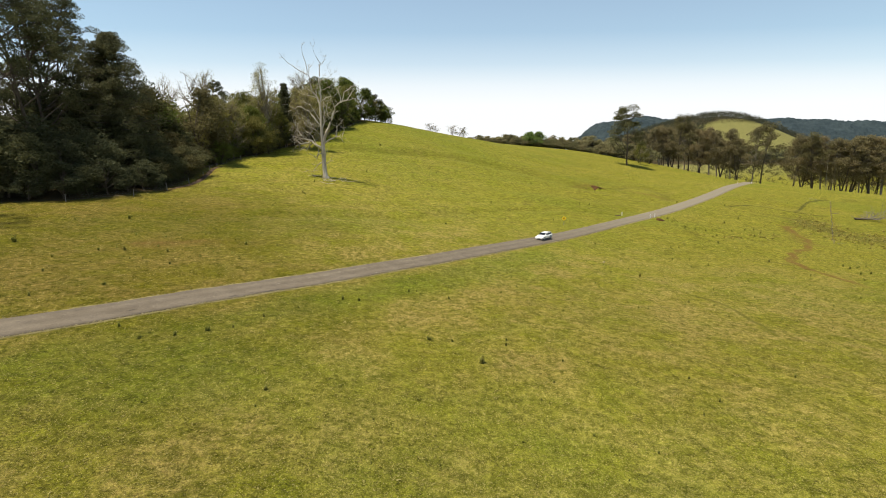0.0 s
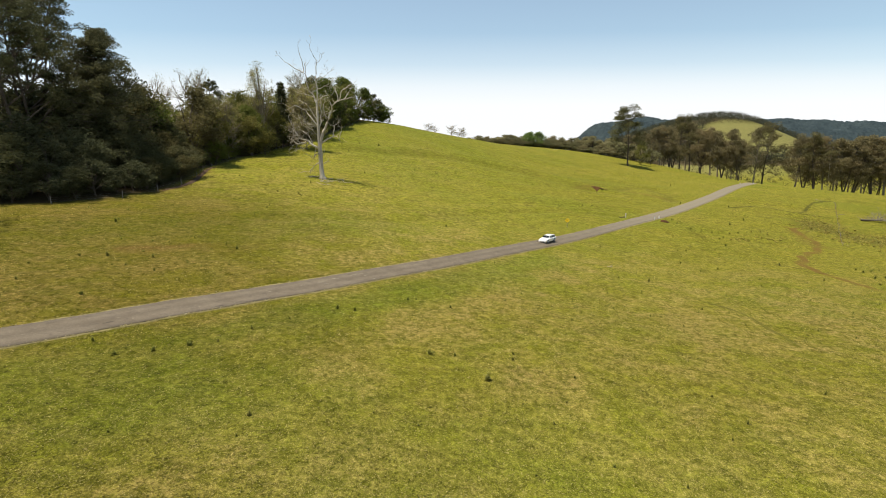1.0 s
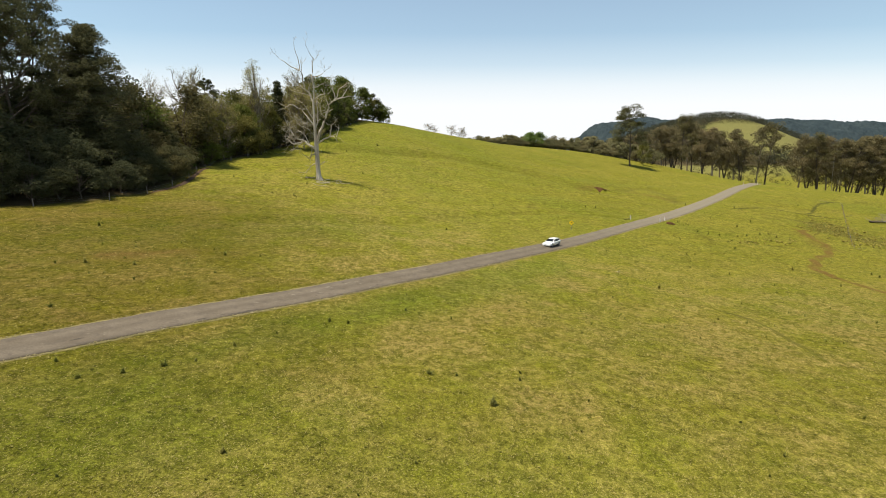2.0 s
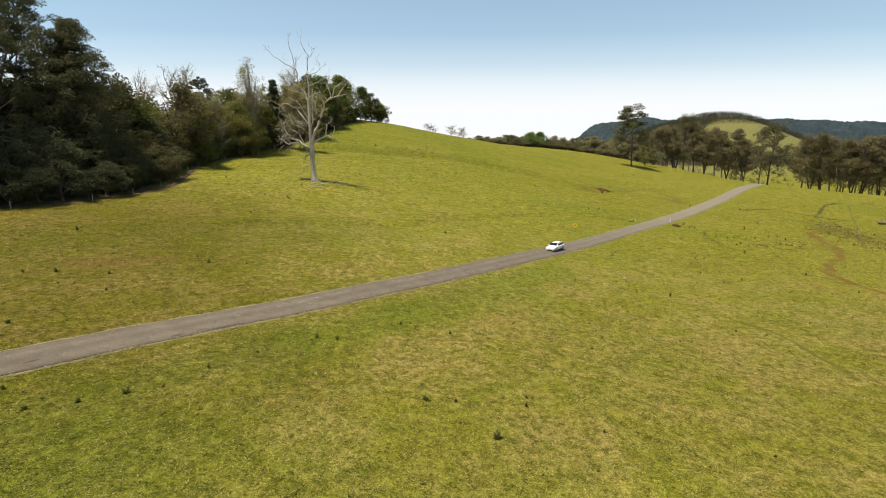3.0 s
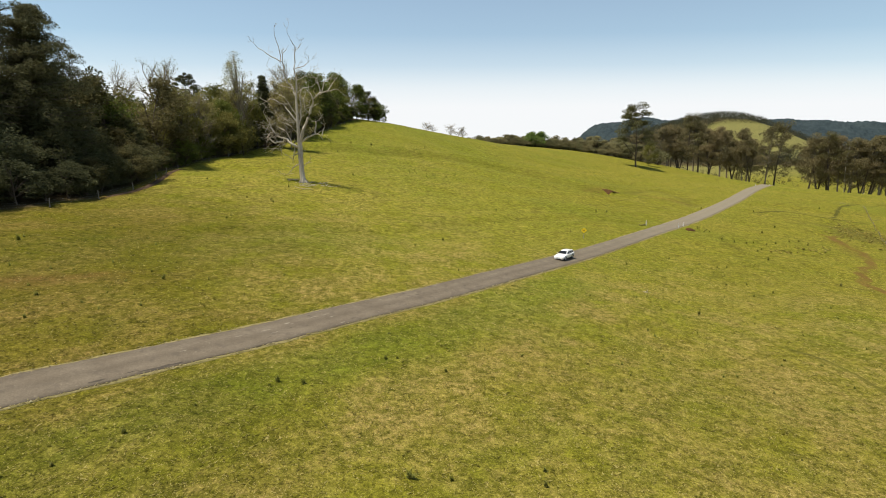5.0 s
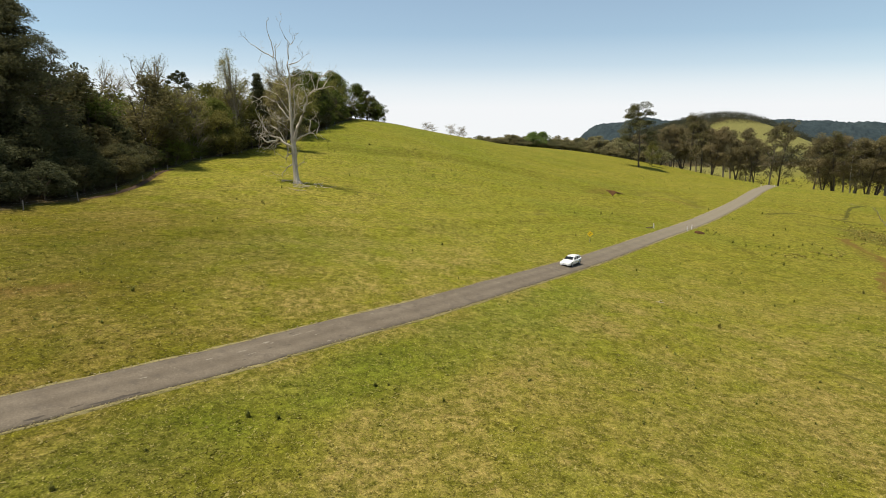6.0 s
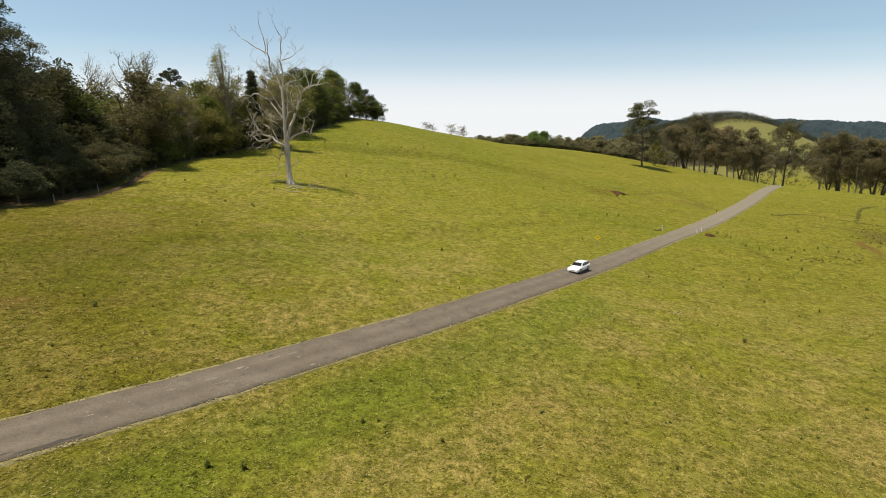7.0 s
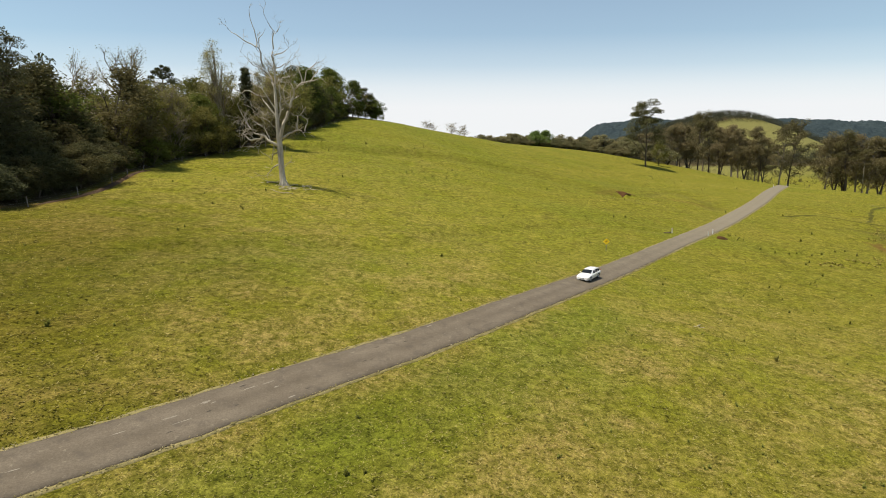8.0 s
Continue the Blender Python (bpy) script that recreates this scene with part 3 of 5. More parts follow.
def pine_meshes(seed, height, bark, leaf, wide=0.24, low=0.1, tiers=22, count=34, size=0.7, tuft=0.052, fill=3, sharp=0.85, oval=False):
    """A dark conifer: a straight mast with tiers of boughs that carry tufts of needles."""
    rng = random.Random(seed)
    tubes, centres, spreads = Tubes(6), [], []
    tubes.limb([(0, 0, -0.8), (0, 0, height * 0.3), (0, 0, height * 0.7), (0, 0, height)], [height * 0.017, height * 0.013, height * 0.007, 0.05])
    for k in range(tiers):
        s = low + (1 - low) * k / tiers
        reach = height * wide * (1 - ((s - low) / (1 - low)) ** 1.6) ** sharp * rng.uniform(0.8, 1.12) + height * 0.012
        if oval:
            reach = height * wide * math.sin(math.pi * (0.14 + 0.84 * k / tiers)) ** 0.7 * rng.uniform(0.75, 1.15)
        for j in range(7):
            w = rng.uniform(0, 6.283)
            out = reach * rng.uniform(0.7, 1.08)
            a = Vector((0, 0, height * s))
            b = a + Vector((math.cos(w) * out, math.sin(w) * out, out * rng.uniform(-0.18, 0.22)))
            tubes.limb([a, a.lerp(b, 0.6) + Vector((0, 0, -0.03 * out)), b], [height * 0.004, height * 0.0025, 0.03])
            for q in range(fill):
                centres.append(a.lerp(b, 1.0 - 0.27 * q))
                spreads.append(height * tuft * rng.uniform(0.7, 1.2) * (0.6 + 0.4 * out / (height * wide)))
    centres.append(Vector((0, 0, height * 0.985)))
    spreads.append(height * tuft * 0.5)
    v, f = leaves(seed, [tuple(c) for c in centres], spreads, count, size, 0.7, 0.2)
    return tubes.mesh("trunk", bark), mesh_of("crown", v, f, leaf)


def twiggy_meshes(seed, height, bark, leaf, spread=0.6, level=3, count=4, size=0.4, start=0.22, up=1.0, puff=0.03, fork=(3, 5)):
    """A nearly leafless tree: a haze of fine rising twigs with a few small leaves."""
    rng = random.Random(seed)
    tubes, tips = Tubes(3), []
    path = wander(rng, (0, 0, -0.8), (rng.gauss(0, 0.05), rng.gauss(0, 0.05), 1), height * 0.72, 8, 0.06, 0.04)
    r = height * 0.011
    tubes.limb(path, [r * (1.2 if i == 0 else 1 - 0.1 * i) for i in range(9)])
    for i in range(max(1, int(8 * start)), 9):
        for _ in range(3):
            w = rng.uniform(0, 6.283)
            limbs(rng, tubes, tips, path[i], (math.cos(w) * spread, math.sin(w) * spread, up), height * 0.23 * rng.uniform(0.7, 1.1), r * 0.62, level - 1, fork, 0.62, 0.55, 0.12, 0.06, 0.45)
    v, f = leaves(seed, [tuple(c) for c in tips], height * puff, count, size, 0.9)
    return tubes.mesh("trunk", bark), mesh_of("crown", v, f, leaf)


def tree(name, meshes, x, y, scale, turn, label, category="tree", group="", sink=0.0):
    """A tree of a trunk and a crown, standing on the ground."""
    ob = thing(name, pose(x, y, land_at(x, y) - sink, 0, 0, turn), label, category, group)
    ob.scale = (scale, scale, scale) if isinstance(scale, (int, float)) else scale
    trunk = new("trunk", meshes[0])
    crown = new("crown", meshes[1])
    trunk.parent = crown.parent = ob
    return ob


dice = random.Random(11)

# The wood on the slope: stands of each kind, built at a height of 20 m and scaled.
TALL_GUMS = [gum_meshes(s, 38, BARK, LEAF_DARK, 0.30, 0.29, 160, 110, 0.58, 1, 0.046, 6, 0.0105, flat=0.45) for s in (21, 22, 23)]
BROAD = {
    "olive": [broad_meshes(s, 20, BARK, LEAF_OLIVE) for s in (31, 32)],
    "brown": [broad_meshes(s, 20, BARK, LEAF_BROWN) for s in (33, 34)],
    "green": [broad_meshes(s, 20, BARK, LEAF_GREEN) for s in (35, 36)],
    "dark": [broad_meshes(s, 20, BARK, LEAF_DARK) for s in (37, 38, 39)],
    # pine-dark leaves put shade into the colour of the nearest bushes
    "shaded": [broad_meshes(s, 20, BARK, LEAF_PINE) for s in (40, 41)],
}
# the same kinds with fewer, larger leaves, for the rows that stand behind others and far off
BROAD_FAR = {kind: [broad_meshes(s, 20, BARK, mat, count=24, size=1.35, sides=4) for s in (131 + k, 141 + k)] for k, (kind, mat) in enumerate((("olive", LEAF_OLIVE), ("brown", LEAF_BROWN), ("green", LEAF_GREEN), ("dark", LEAF_DARK), ("shaded", LEAF_PINE)))}
BROAD_LABEL = {
    "olive": "leafy olive-green tree at the edge of the wood",
    "brown": "leafy tree with browned foliage in the wood",
    "green": "fresh green leafy tree in the wood",
    "dark": "dense dark green tree in the wood",
    "shaded": "bushy tree in the wood with leaves darkened for shade",
}
PINES = [pine_meshes(s, 33, BARK, LEAF_PINE, 0.33, 0.06, 30, 60, 0.62, 0.055, 4, 0.5) for s in (41,)]
SLIM_PINE = pine_meshes(45, 24, BARK, LEAF_PINE, 0.15, 0.1, 22, 30, 0.6, 0.05)
BUNYA = pine_meshes(47, 24, BARK, LEAF_PINE, 0.19, 0.38, 11, 150, 0.50, 0.052, 1, 0.3, True)
BARE = [twiggy_meshes(s, 24, PALE_BARK, LEAF_PALE, 0.95, 3, 5, 0.40, 0.20, 0.95, 0.036, (4, 5)) for s in (51, 52)]
POPLAR = broad_meshes(55, 30, PALE_BARK, LEAF_PALE, 0.34, 0.19, 130, 20, 0.52, 5, 0.045)
PALE = twiggy_meshes(57, 22, PALE_BARK, LEAF_PALE, 0.8, 3, 12, 0.6, 0.10, 0.9, 0.05, (4, 5))

for x, y, height, k in ((-104, 88, 41, 0), (-97, 98, 42, 1), (-90, 101, 42, 2), (-83, 106, 41, 0), (-84, 112, 39.5, 1), (-88, 129, 34, 0), (-79, 131, 25.5, 1), (-100, 112, 42, 2), (-91, 121, 40, 0), (-95, 117, 42, 1), (-100, 125, 44, 2), (-88, 115, 41, 0), (-97, 130, 40, 1), (-79, 72, 37, 1), (-92, 80, 38, 2)):
    tree("gum_tree", TALL_GUMS[k], x, y, height / 38, dice.uniform(0, 360), "tall dark eucalypt with open layered crown in the wood", group="tall gums of the wood")
tree("pine_tree", PINES[0], -76.3, 120.5, 33.2 / 33, 20, "broad dark conifer towering at the edge of the wood")
tree("pine_tree", SLIM_PINE, -61.6, 205, 24.4 / 24, 60, "slim dark conifer among pale trees", group="slim conifers")
tree("bunya_pine", BUNYA, -93, 214.6, 1.08, 0, "dark conifer with tufted branch ends above the wood")
tree("bunya_pine", BUNYA, -91, 141, 0.92, 140, "dark conifer with tufted branch ends above the wood")
tree("poplar", POPLAR, -65.2, 190, 1.06, 0, "tall slender tree with sparse pale spring leaves")
tree("bare_tree", BARE[0], -82.1, 165.6, (1.3, 1.3, 1.17), 0, "pale leafless tree with fine rising twigs", group="bare trees of the wood")
tree("bare_tree", BARE[1], -89, 163, 1.0, 40, "pale leafless tree with fine rising twigs", group="bare trees of the wood")
tree("bare_tree", BARE[1], -60, 236, 1.12, 200, "pale leafless tree with fine rising twigs", group="bare trees of the wood")
tree("bare_tree", BARE[0], -71, 176, 0.85, 100, "pale leafless tree with fine rising twigs", group="bare trees of the wood")
for x, y, s in ((-66.6, 196, 1.0), (-69.5, 193, 0.9), (-57, 206, 1.0), (-52.5, 205, 1.05), (-72, 181, 0.85)):
    tree("pale_tree", PALE, x, y, s, dice.uniform(0, 360), "tree in pale yellow-green spring leaf", group="pale trees of the wood")
for x, y, height, kind in ((-78, 141, 21.5, "brown"), (-73.8, 160, 22.5, "brown"), (-75, 171, 19.5, "olive"), (-75.3, 200, 20.5, "olive"), (-55, 231, 23, "olive"), (-56, 268, 23.5, "green"), (-58, 255, 22, "olive"),
                           (-55.3, 315, 24, "green"), (-60, 300, 24, "olive"), (-49, 329, 19, "green"), (-43.5, 338, 16.5, "dark"), (-38.0, 345, 11.5, "green"), (-40.5, 343, 8, "olive"), (-53, 285, 20, "green"), (-64, 285, 25, "dark"), (-66, 184, 13, "olive"), (-68.5, 187, 16, "green"), (-63, 188, 11, "olive"), (-62.5, 199, 14, "olive"), (-53, 305, 21, "olive"), (-57, 322, 23, "dark"), (-47, 334, 17.5, "olive"), (-52, 275, 17, "dark"), (-50, 296, 15, "green"), (-41, 340, 13, "green")):
    tree("broadleaf_tree", BROAD[kind][dice.randint(0, 1)], x - (3.5 if 200 < y < 322 else 0), y, (height / 20 * (1.4 if y > 325 else 1.15), height / 20 * (1.3 if y > 325 else 1.15), height / 20), dice.uniform(0, 360), BROAD_LABEL[kind], group="leafy trees of the wood")
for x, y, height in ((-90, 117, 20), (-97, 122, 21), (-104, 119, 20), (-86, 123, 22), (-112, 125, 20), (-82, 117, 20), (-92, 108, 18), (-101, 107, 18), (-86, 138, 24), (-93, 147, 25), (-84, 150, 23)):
    tree("broadleaf_tree", BROAD_FAR["shaded"][dice.randint(0, 1)], x, y, (height / 22, height / 22, height / 20), dice.uniform(0, 360), BROAD_LABEL["shaded"], group="leafy trees of the wood")
# rows behind one another fill the wood up to its fence
for row, (back, low, high, step) in enumerate(((2.6, 4.5, 8.5, 2.7), (7.5, 9, 14, 5.2), (14, 13, 18, 6.6), (23, 15, 20, 8.5), (36, 15, 20, 13))):
    y = 84.0 if row < 2 else 78.0
    while y < 335:
        x = float(wood_edge_x(y)) - back + dice.uniform(-1.2, 1.2) * (1 + row * 0.6)
        kinds = ("dark", "green", "dark", "brown", "green") if row == 0 else ("dark", "green", "brown", "olive", "green") if row == 1 else ("brown", "olive", "green", "olive", "green")
        if y < 142:
            kinds = ("dark", "brown", "dark", "dark", "brown")
        # nearest bushes get the darkened leaves that stand in for shade
        kind = kinds[dice.randint(0, 4)] if y > 113 else ("dark", "shaded", "shaded")[dice.randint(0, 2)]
        s = dice.uniform(low, high) / 20 * (1.25 if row > 1 and 128 < y < 172 else 1)
        if not (row > 1 and y > 300):
            wide = s * (1.7 if row == 0 else 1.2)
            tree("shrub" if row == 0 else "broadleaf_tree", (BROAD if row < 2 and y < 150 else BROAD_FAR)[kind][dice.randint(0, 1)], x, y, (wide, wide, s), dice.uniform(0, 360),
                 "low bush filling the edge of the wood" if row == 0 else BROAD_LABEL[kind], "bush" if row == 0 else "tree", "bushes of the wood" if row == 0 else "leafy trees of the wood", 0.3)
        y += step * dice.uniform(0.8, 1.25) * (1 + y / 400)

for x, y, height in ((-35.5, 345, 5), (-46, 333, 7), (-51, 322, 7), (-39.5, 340, 6)):
    tree("shrub", BROAD["green"][0], x, y, (height / 12, height / 12, height / 20), dice.uniform(0, 360), "low bush filling the edge of the wood", "bush", "bushes of the wood", 0.4)

# The lone gum and the belt of gums along the skyline.
LONE = gum_meshes(61, 40, BARK, LEAF_LONE, 0.30, 0.46, 170, 150, 1.05, 1, 0.076, flat=0.6)
BELT = [gum_meshes(70 + s, 38, BARK if s % 3 else PALE_BARK, LEAF_GUM if s != 2 else LEAF_BROWN, 0.26, 0.37, 80, 60, 1.25, 1 + s % 2, 0.076, 4, 0.016) for s in range(6)]
tree("gum_tree", LONE, 130.8, 367, (1.08, 1.08, 0.94), 30, "lone tall eucalypt with open crown on the pasture")
tree("broadleaf_tree", BROAD["olive"][0], 152, 398, 0.85, 30, "olive-green bushy tree below the lone gum")
for x, y, height in ((173.4, 450, 24.7), (182.6, 455, 27.7), (191.6, 457, 32), (200.4, 457, 35), (208.4, 457, 41), (214.2, 450, 40), (220.8, 445, 37), (225.8, 440, 34), (236.1, 440, 38), (242.4, 436, 36), (247.5, 432, 33),
                     (261, 434, 44), (270.4, 438, 46), (289, 425, 43), (292.5, 420, 41), (296, 413, 44), (303.6, 413, 43), (309.8, 410, 41), (315, 405, 43), (321, 405, 44), (326, 400, 43), (331, 396, 44), (338, 394, 43), (346, 390, 44), (356, 386, 45)):
    tree("gum_tree", BELT[dice.randint(0, 5)], x + dice.uniform(-1, 1), y, height / 38 * dice.uniform(0.95, 1.02), dice.uniform(0, 360), "brown-green eucalypt in the belt along the skyline", group="belt of gums")
    if not 256 < x < 296:
        tree("gum_tree", BELT[dice.randint(0, 5)], x * 1.07 + dice.uniform(-6, 6), y * 1.09 + dice.uniform(-6, 14), height / 38 * dice.uniform(0.84, 1.0), dice.uniform(0, 360), "brown-green eucalypt in the belt along the skyline", group="belt of gums")
HEDGE = [broad_meshes(s, 20, BARK, LEAF_HEDGE, count=24, size=1.35, sides=4) for s in (161, 162)]
FRESH = [broad_meshes(s, 20, BARK, LEAF_FRESH, count=24, size=1.35, sides=4) for s in (163, 164)]
for k in range(58):
    along = k / 57
    x = 24 + 146 * along + dice.uniform(-2, 2)
    y = (470, 484, 498)[k % 3] - 42 * max(0, along - 0.72) / 0.28
    height = (8.5 + 9.5 * along) * dice.uniform(0.72, 1.08)
    kind = ("brown", "olive", "brown", "dark", "olive")[dice.randint(0, 4)]
    if 79 < x < 90:
        height, kind = 15.5, "green"
    wide = height / 20 * (2.5 if height < 12 else 1.8)
    tree("broadleaf_tree" if height > 9 else "shrub", (HEDGE if kind != "green" else FRESH)[k % 2], x, y, (wide, wide, height / 20), dice.uniform(0, 360), "bushy tree in the hedge line behind the crest", group="trees behind the crest", sink=2.2)
for k in range(22):
    s = dice.uniform(0.28, 0.42)
    tree("shrub", HEDGE[k % 2], 40 + 5 * k + dice.uniform(-2, 2), 466 - 0.9 * max(0, k - 14) * 3, (s * 2.4, s * 2.4, s), dice.uniform(0, 360), "low bush in the hedge line behind the crest", "bush", "bushes behind the crest", 1.2)
for x, y, s in ((-9.8, 380, 0.25), (-5.7, 381, 0.23), (6.7, 385, 0.31), (11.7, 386, 0.29), (16, 392, 0.24)):
    tree("bare_tree", BARE[dice.randint(0, 1)], x, y, (s * 2.3, s * 2.3, s), dice.uniform(0, 360), "small thin-leaved tree on the crest of the hill", group="small trees on the crest")


# ---------------------------------------------------------------- far country
def build_far_woods():
    r = np.random.RandomState(5)
    x, y = r.uniform(250, 900, 24000), r.uniform(800, 1260, 24000)
    keep = hill_wood(x, y)
    x, y = x[keep], y[keep]
    c = np.column_stack([x, y, land(x, y) + r.uniform(2, 11, len(x))])
    v, f = leaves(6, c, r.uniform(3, 5.5, len(x)), 11, 2.3, 0.8)
    tagged(new("hill_woods", mesh_of("hill_woods", v, f, LEAF_FAR)), "dark olive forest covering the distant hill round a green field", "woods", kind="stuff")
    # scattered trees in the fields below the hill
    x, y = r.uniform(120, 760, 420), r.uniform(560, 860, 420)
    c = np.column_stack([x, y, land(x, y) + r.uniform(1, 7, 420)])
    v, f = leaves(7, c, r.uniform(2, 4, 420), 26, 1.9, 0.9)
    tagged(new("valley_trees", mesh_of("valley_trees", v, f, LEAF_BROWN)), "scattered brown-green trees in the valley fields", "woods", kind="stuff")


def build_ridge():
    xs, ys = np.linspace(780, 5200, 300), np.linspace(2700, 3700, 44)
    X, Y = np.meshgrid(xs, ys)
    top = 302 * np.interp(X, (880, 959, 1032, 1129, 1245, 1400, 2150, 2400), (0.0, 0.68, 0.86, 0.95, 1.0, 1.0, 1.0, 0.965)) + 6 * np.sin(X * 0.006) + 4 * np.sin(X * 0.019 + 1)
    Z = top * np.sin(np.clip((Y - 2700) / 800, 0, 1) * math.pi / 2) - 12
    r = np.random.RandomState(3)
    Z += r.uniform(-6, 6, Z.shape) * ease(top, 10, 60) + 14 * np.sin(X * 0.021 + Y * 0.004) * np.sin(Y * 0.012) * ease(top, 10, 100)
    n, k = X.shape
    idx = np.arange(n * k).reshape(n, k)
    f = np.stack([idx[:-1, :-1], idx[:-1, 1:], idx[1:, 1:], idx[1:, :-1]], -1).reshape(-1, 4)
    tagged(new("far_ridge", mesh_of("far_ridge", np.stack([X, Y, Z], -1).reshape(-1, 3), f, RIDGE)), "long forested ridge on the horizon, tinted blue for distance haze", "ridge", kind="structure")


LEAF_FAR = leaf_material("leaf_far", (0.080, 0.082, 0.048), (0.056, 0.058, 0.035), (0.096, 0.090, 0.054))
# blue-green tone carries the haze of distance in the forest colour
RIDGE = grained("hazed_ridge_forest", (0.034, 0.048, 0.050), (0.011, 0.020, 0.025), 0.05, 0.95, relief=0.6, depth=8.0)
build_far_woods()
build_ridge()


# ---------------------------------------------------------------- the dead tree
def build_dead_tree(x, y):
    ob = thing("dead_tree", pose(x, y, land_at(x, y)) @ Matrix.Scale(0.945, 4), "tall bleached dead tree with bare crooked limbs on the pasture", "dead tree")
    rng = random.Random(8)
    trunk = Tubes(12)
    trunk.limb([(0.05, 0, -0.8), (0.0, 0, 0.3), (-0.15, 0, 1.4), (-0.3, 0.05, 3.0), (-0.38, 0.1, 5.4), (-0.45, 0.1, 8.2), (-0.5, 0.1, 10.6), (-0.7, 0.05, 13.2), (-0.75, 0, 16.5), (-0.85, 0.1, 20.0), (-0.9, 0, 22.2)], [1.0, 0.90, 0.72, 0.66, 0.63, 0.66, 0.60, 0.44, 0.36, 0.30, 0.26])
    for a in range(7):
        w = a * 0.9 + 0.3
        trunk.limb([(math.cos(w) * 0.35 - 0.1, math.sin(w) * 0.35, 1.7), (math.cos(w) * 0.72, math.sin(w) * 0.72, 0.4), (math.cos(w) * 1.25, math.sin(w) * 1.25, -0.3)], [0.26, 0.30, 0.14])

    def fork(radius, *path, twigs=3, turn=0.0):
        pts, crown = [], Tubes(6)
        for i, (px, pz) in enumerate(path):
            pts.append(Vector((px, turn * i + rng.gauss(0, 0.25) * (i > 0), pz)))
        fine = []
        for a, b in zip(pts, pts[1:]):
            fine += [a, a.lerp(b, 0.5) + Vector((rng.gauss(0, 0.13), rng.gauss(0, 0.2), rng.gauss(0, 0.13)))]
        fine.append(pts[-1])
        n = len(fine) - 1
        crown.limb(fine, [radius * (1 - 0.80 * i / n) for i in range(n + 1)])
        for _ in range(twigs + 1):
            i = rng.randint(max(1, n // 3), n)
            d = (fine[i] - fine[i - 1]).normalized()
            limbs(rng, crown, [], fine[i], d + Vector((rng.gauss(0, 0.8), rng.gauss(0, 0.8), rng.gauss(0.25, 0.5))), rng.uniform(1.1, 2.6), max(0.04, radius * 0.2), 2, (1, 3), 0.68, 0.6, 0.24, 0.05, 0.5)
        part("limb", crown.mesh("limb", DEAD_WOOD), DEAD_WOOD, ob)

    # leaders
    fork(0.27, (-0.9, 21.8), (-1.7, 23.9), (-3.1, 25.4), (-3.6, 27.1), (-3.7, 29.3), (-4.6, 30.6), (-4.7, 32.8), (-5.3, 35.2), (-5.8, 38.1), twigs=3, turn=0.1)
    fork(0.24, (-0.9, 21.8), (-0.6, 24.9), (-0.75, 27.4), (-0.9, 29.3), (-0.6, 31.2), (-0.15, 33.6), (-1.3, 35.4), (-2.0, 37.0), twigs=3, turn=-0.15)
    fork(0.14, (-4.6, 30.5), (-6.5, 31.5), (-8.2, 32.7), (-9.7, 33.5), (-10.9, 34.9), (-11.1, 36.4), twigs=1)
    fork(0.11, (-3.8, 30.4), (-3.8, 32.2), (-2.1, 34.4), twigs=1, turn=0.2)
    fork(0.10, (-0.15, 33.3), (0.6, 34.2), (1.4, 34.9), twigs=1)
    fork(0.13, (-0.7, 28.7), (1.3, 29.3), (2.6, 30.3), (2.5, 32.2), twigs=2, turn=0.3)
    fork(0.12, (-0.7, 25.9), (1.6, 26.8), (3.3, 27.4), twigs=3, turn=-0.3)
    fork(0.12, (-1.7, 23.9), (-2.1, 25.9), (-1.4, 27.1), twigs=2)
    fork(0.13, (-0.9, 22.4), (1.1, 23.9), (3.5, 24.4), (3.3, 25.4), twigs=3, turn=0.3)
    fork(0.11, (-1.4, 23.5), (-4.0, 24.4), (-6.2, 24.9), (-7.2, 26.6), twigs=3, turn=0.4)
    fork(0.10, (-3.2, 25.6), (-5.4, 26.6), (-7.9, 29.4), twigs=3, turn=-0.3)
    # the big limb that leans out beside the trunk and breaks into a fan
    fork(0.44, (-0.2, 10.4), (0.6, 13.2), (1.6, 15.1), (2.8, 17.6), (3.3, 19.5), (3.8, 21.0), (5.5, 22.4), (7.4, 22.9), (8.9, 23.2), twigs=3, turn=-0.25)
    fork(0.18, (5.3, 22.3), (5.2, 24.4), (4.5, 26.6), twigs=3, turn=-0.2)
    fork(0.17, (5.5, 22.4), (6.5, 25.4), (8.9, 27.1), (9.6, 27.3), twigs=4, turn=-0.3)
    fork(0.14, (7.0, 22.8), (8.4, 24.9), (9.4, 26.1), twigs=3, turn=0.2)
    fork(0.15, (3.3, 19.5), (1.6, 19.0), (-0.4, 17.8), twigs=2, turn=0.3)
    fork(0.15, (2.8, 17.6), (1.2, 18.8), (0.9, 21.4), (1.7, 23.4), twigs=4, turn=0.35)
    fork(0.13, (3.6, 20.4), (3.0, 22.4), (1.2, 23.9), twigs=3, turn=-0.4)
    fork(0.24, (-0.7, 13.0), (0.2, 16.6), (0.3, 19.5), (-0.2, 22.4), (0.6, 24.4), twigs=4, turn=0.3)
    # lower limbs towards the road
    fork(0.30, (0.2, 10.6), (2.0, 11.7), (3.5, 12.3), (5.0, 12.3), (5.9, 10.9), twigs=2, turn=-0.3)
    fork(0.20, (3.8, 12.3), (4.0, 14.6), (3.8, 15.6), (4.7, 16.1), (5.7, 17.6), twigs=3, turn=0.2)
    fork(0.14, (5.4, 12.2), (5.9, 14.1), (5.9, 15.2), twigs=2, turn=0.3)
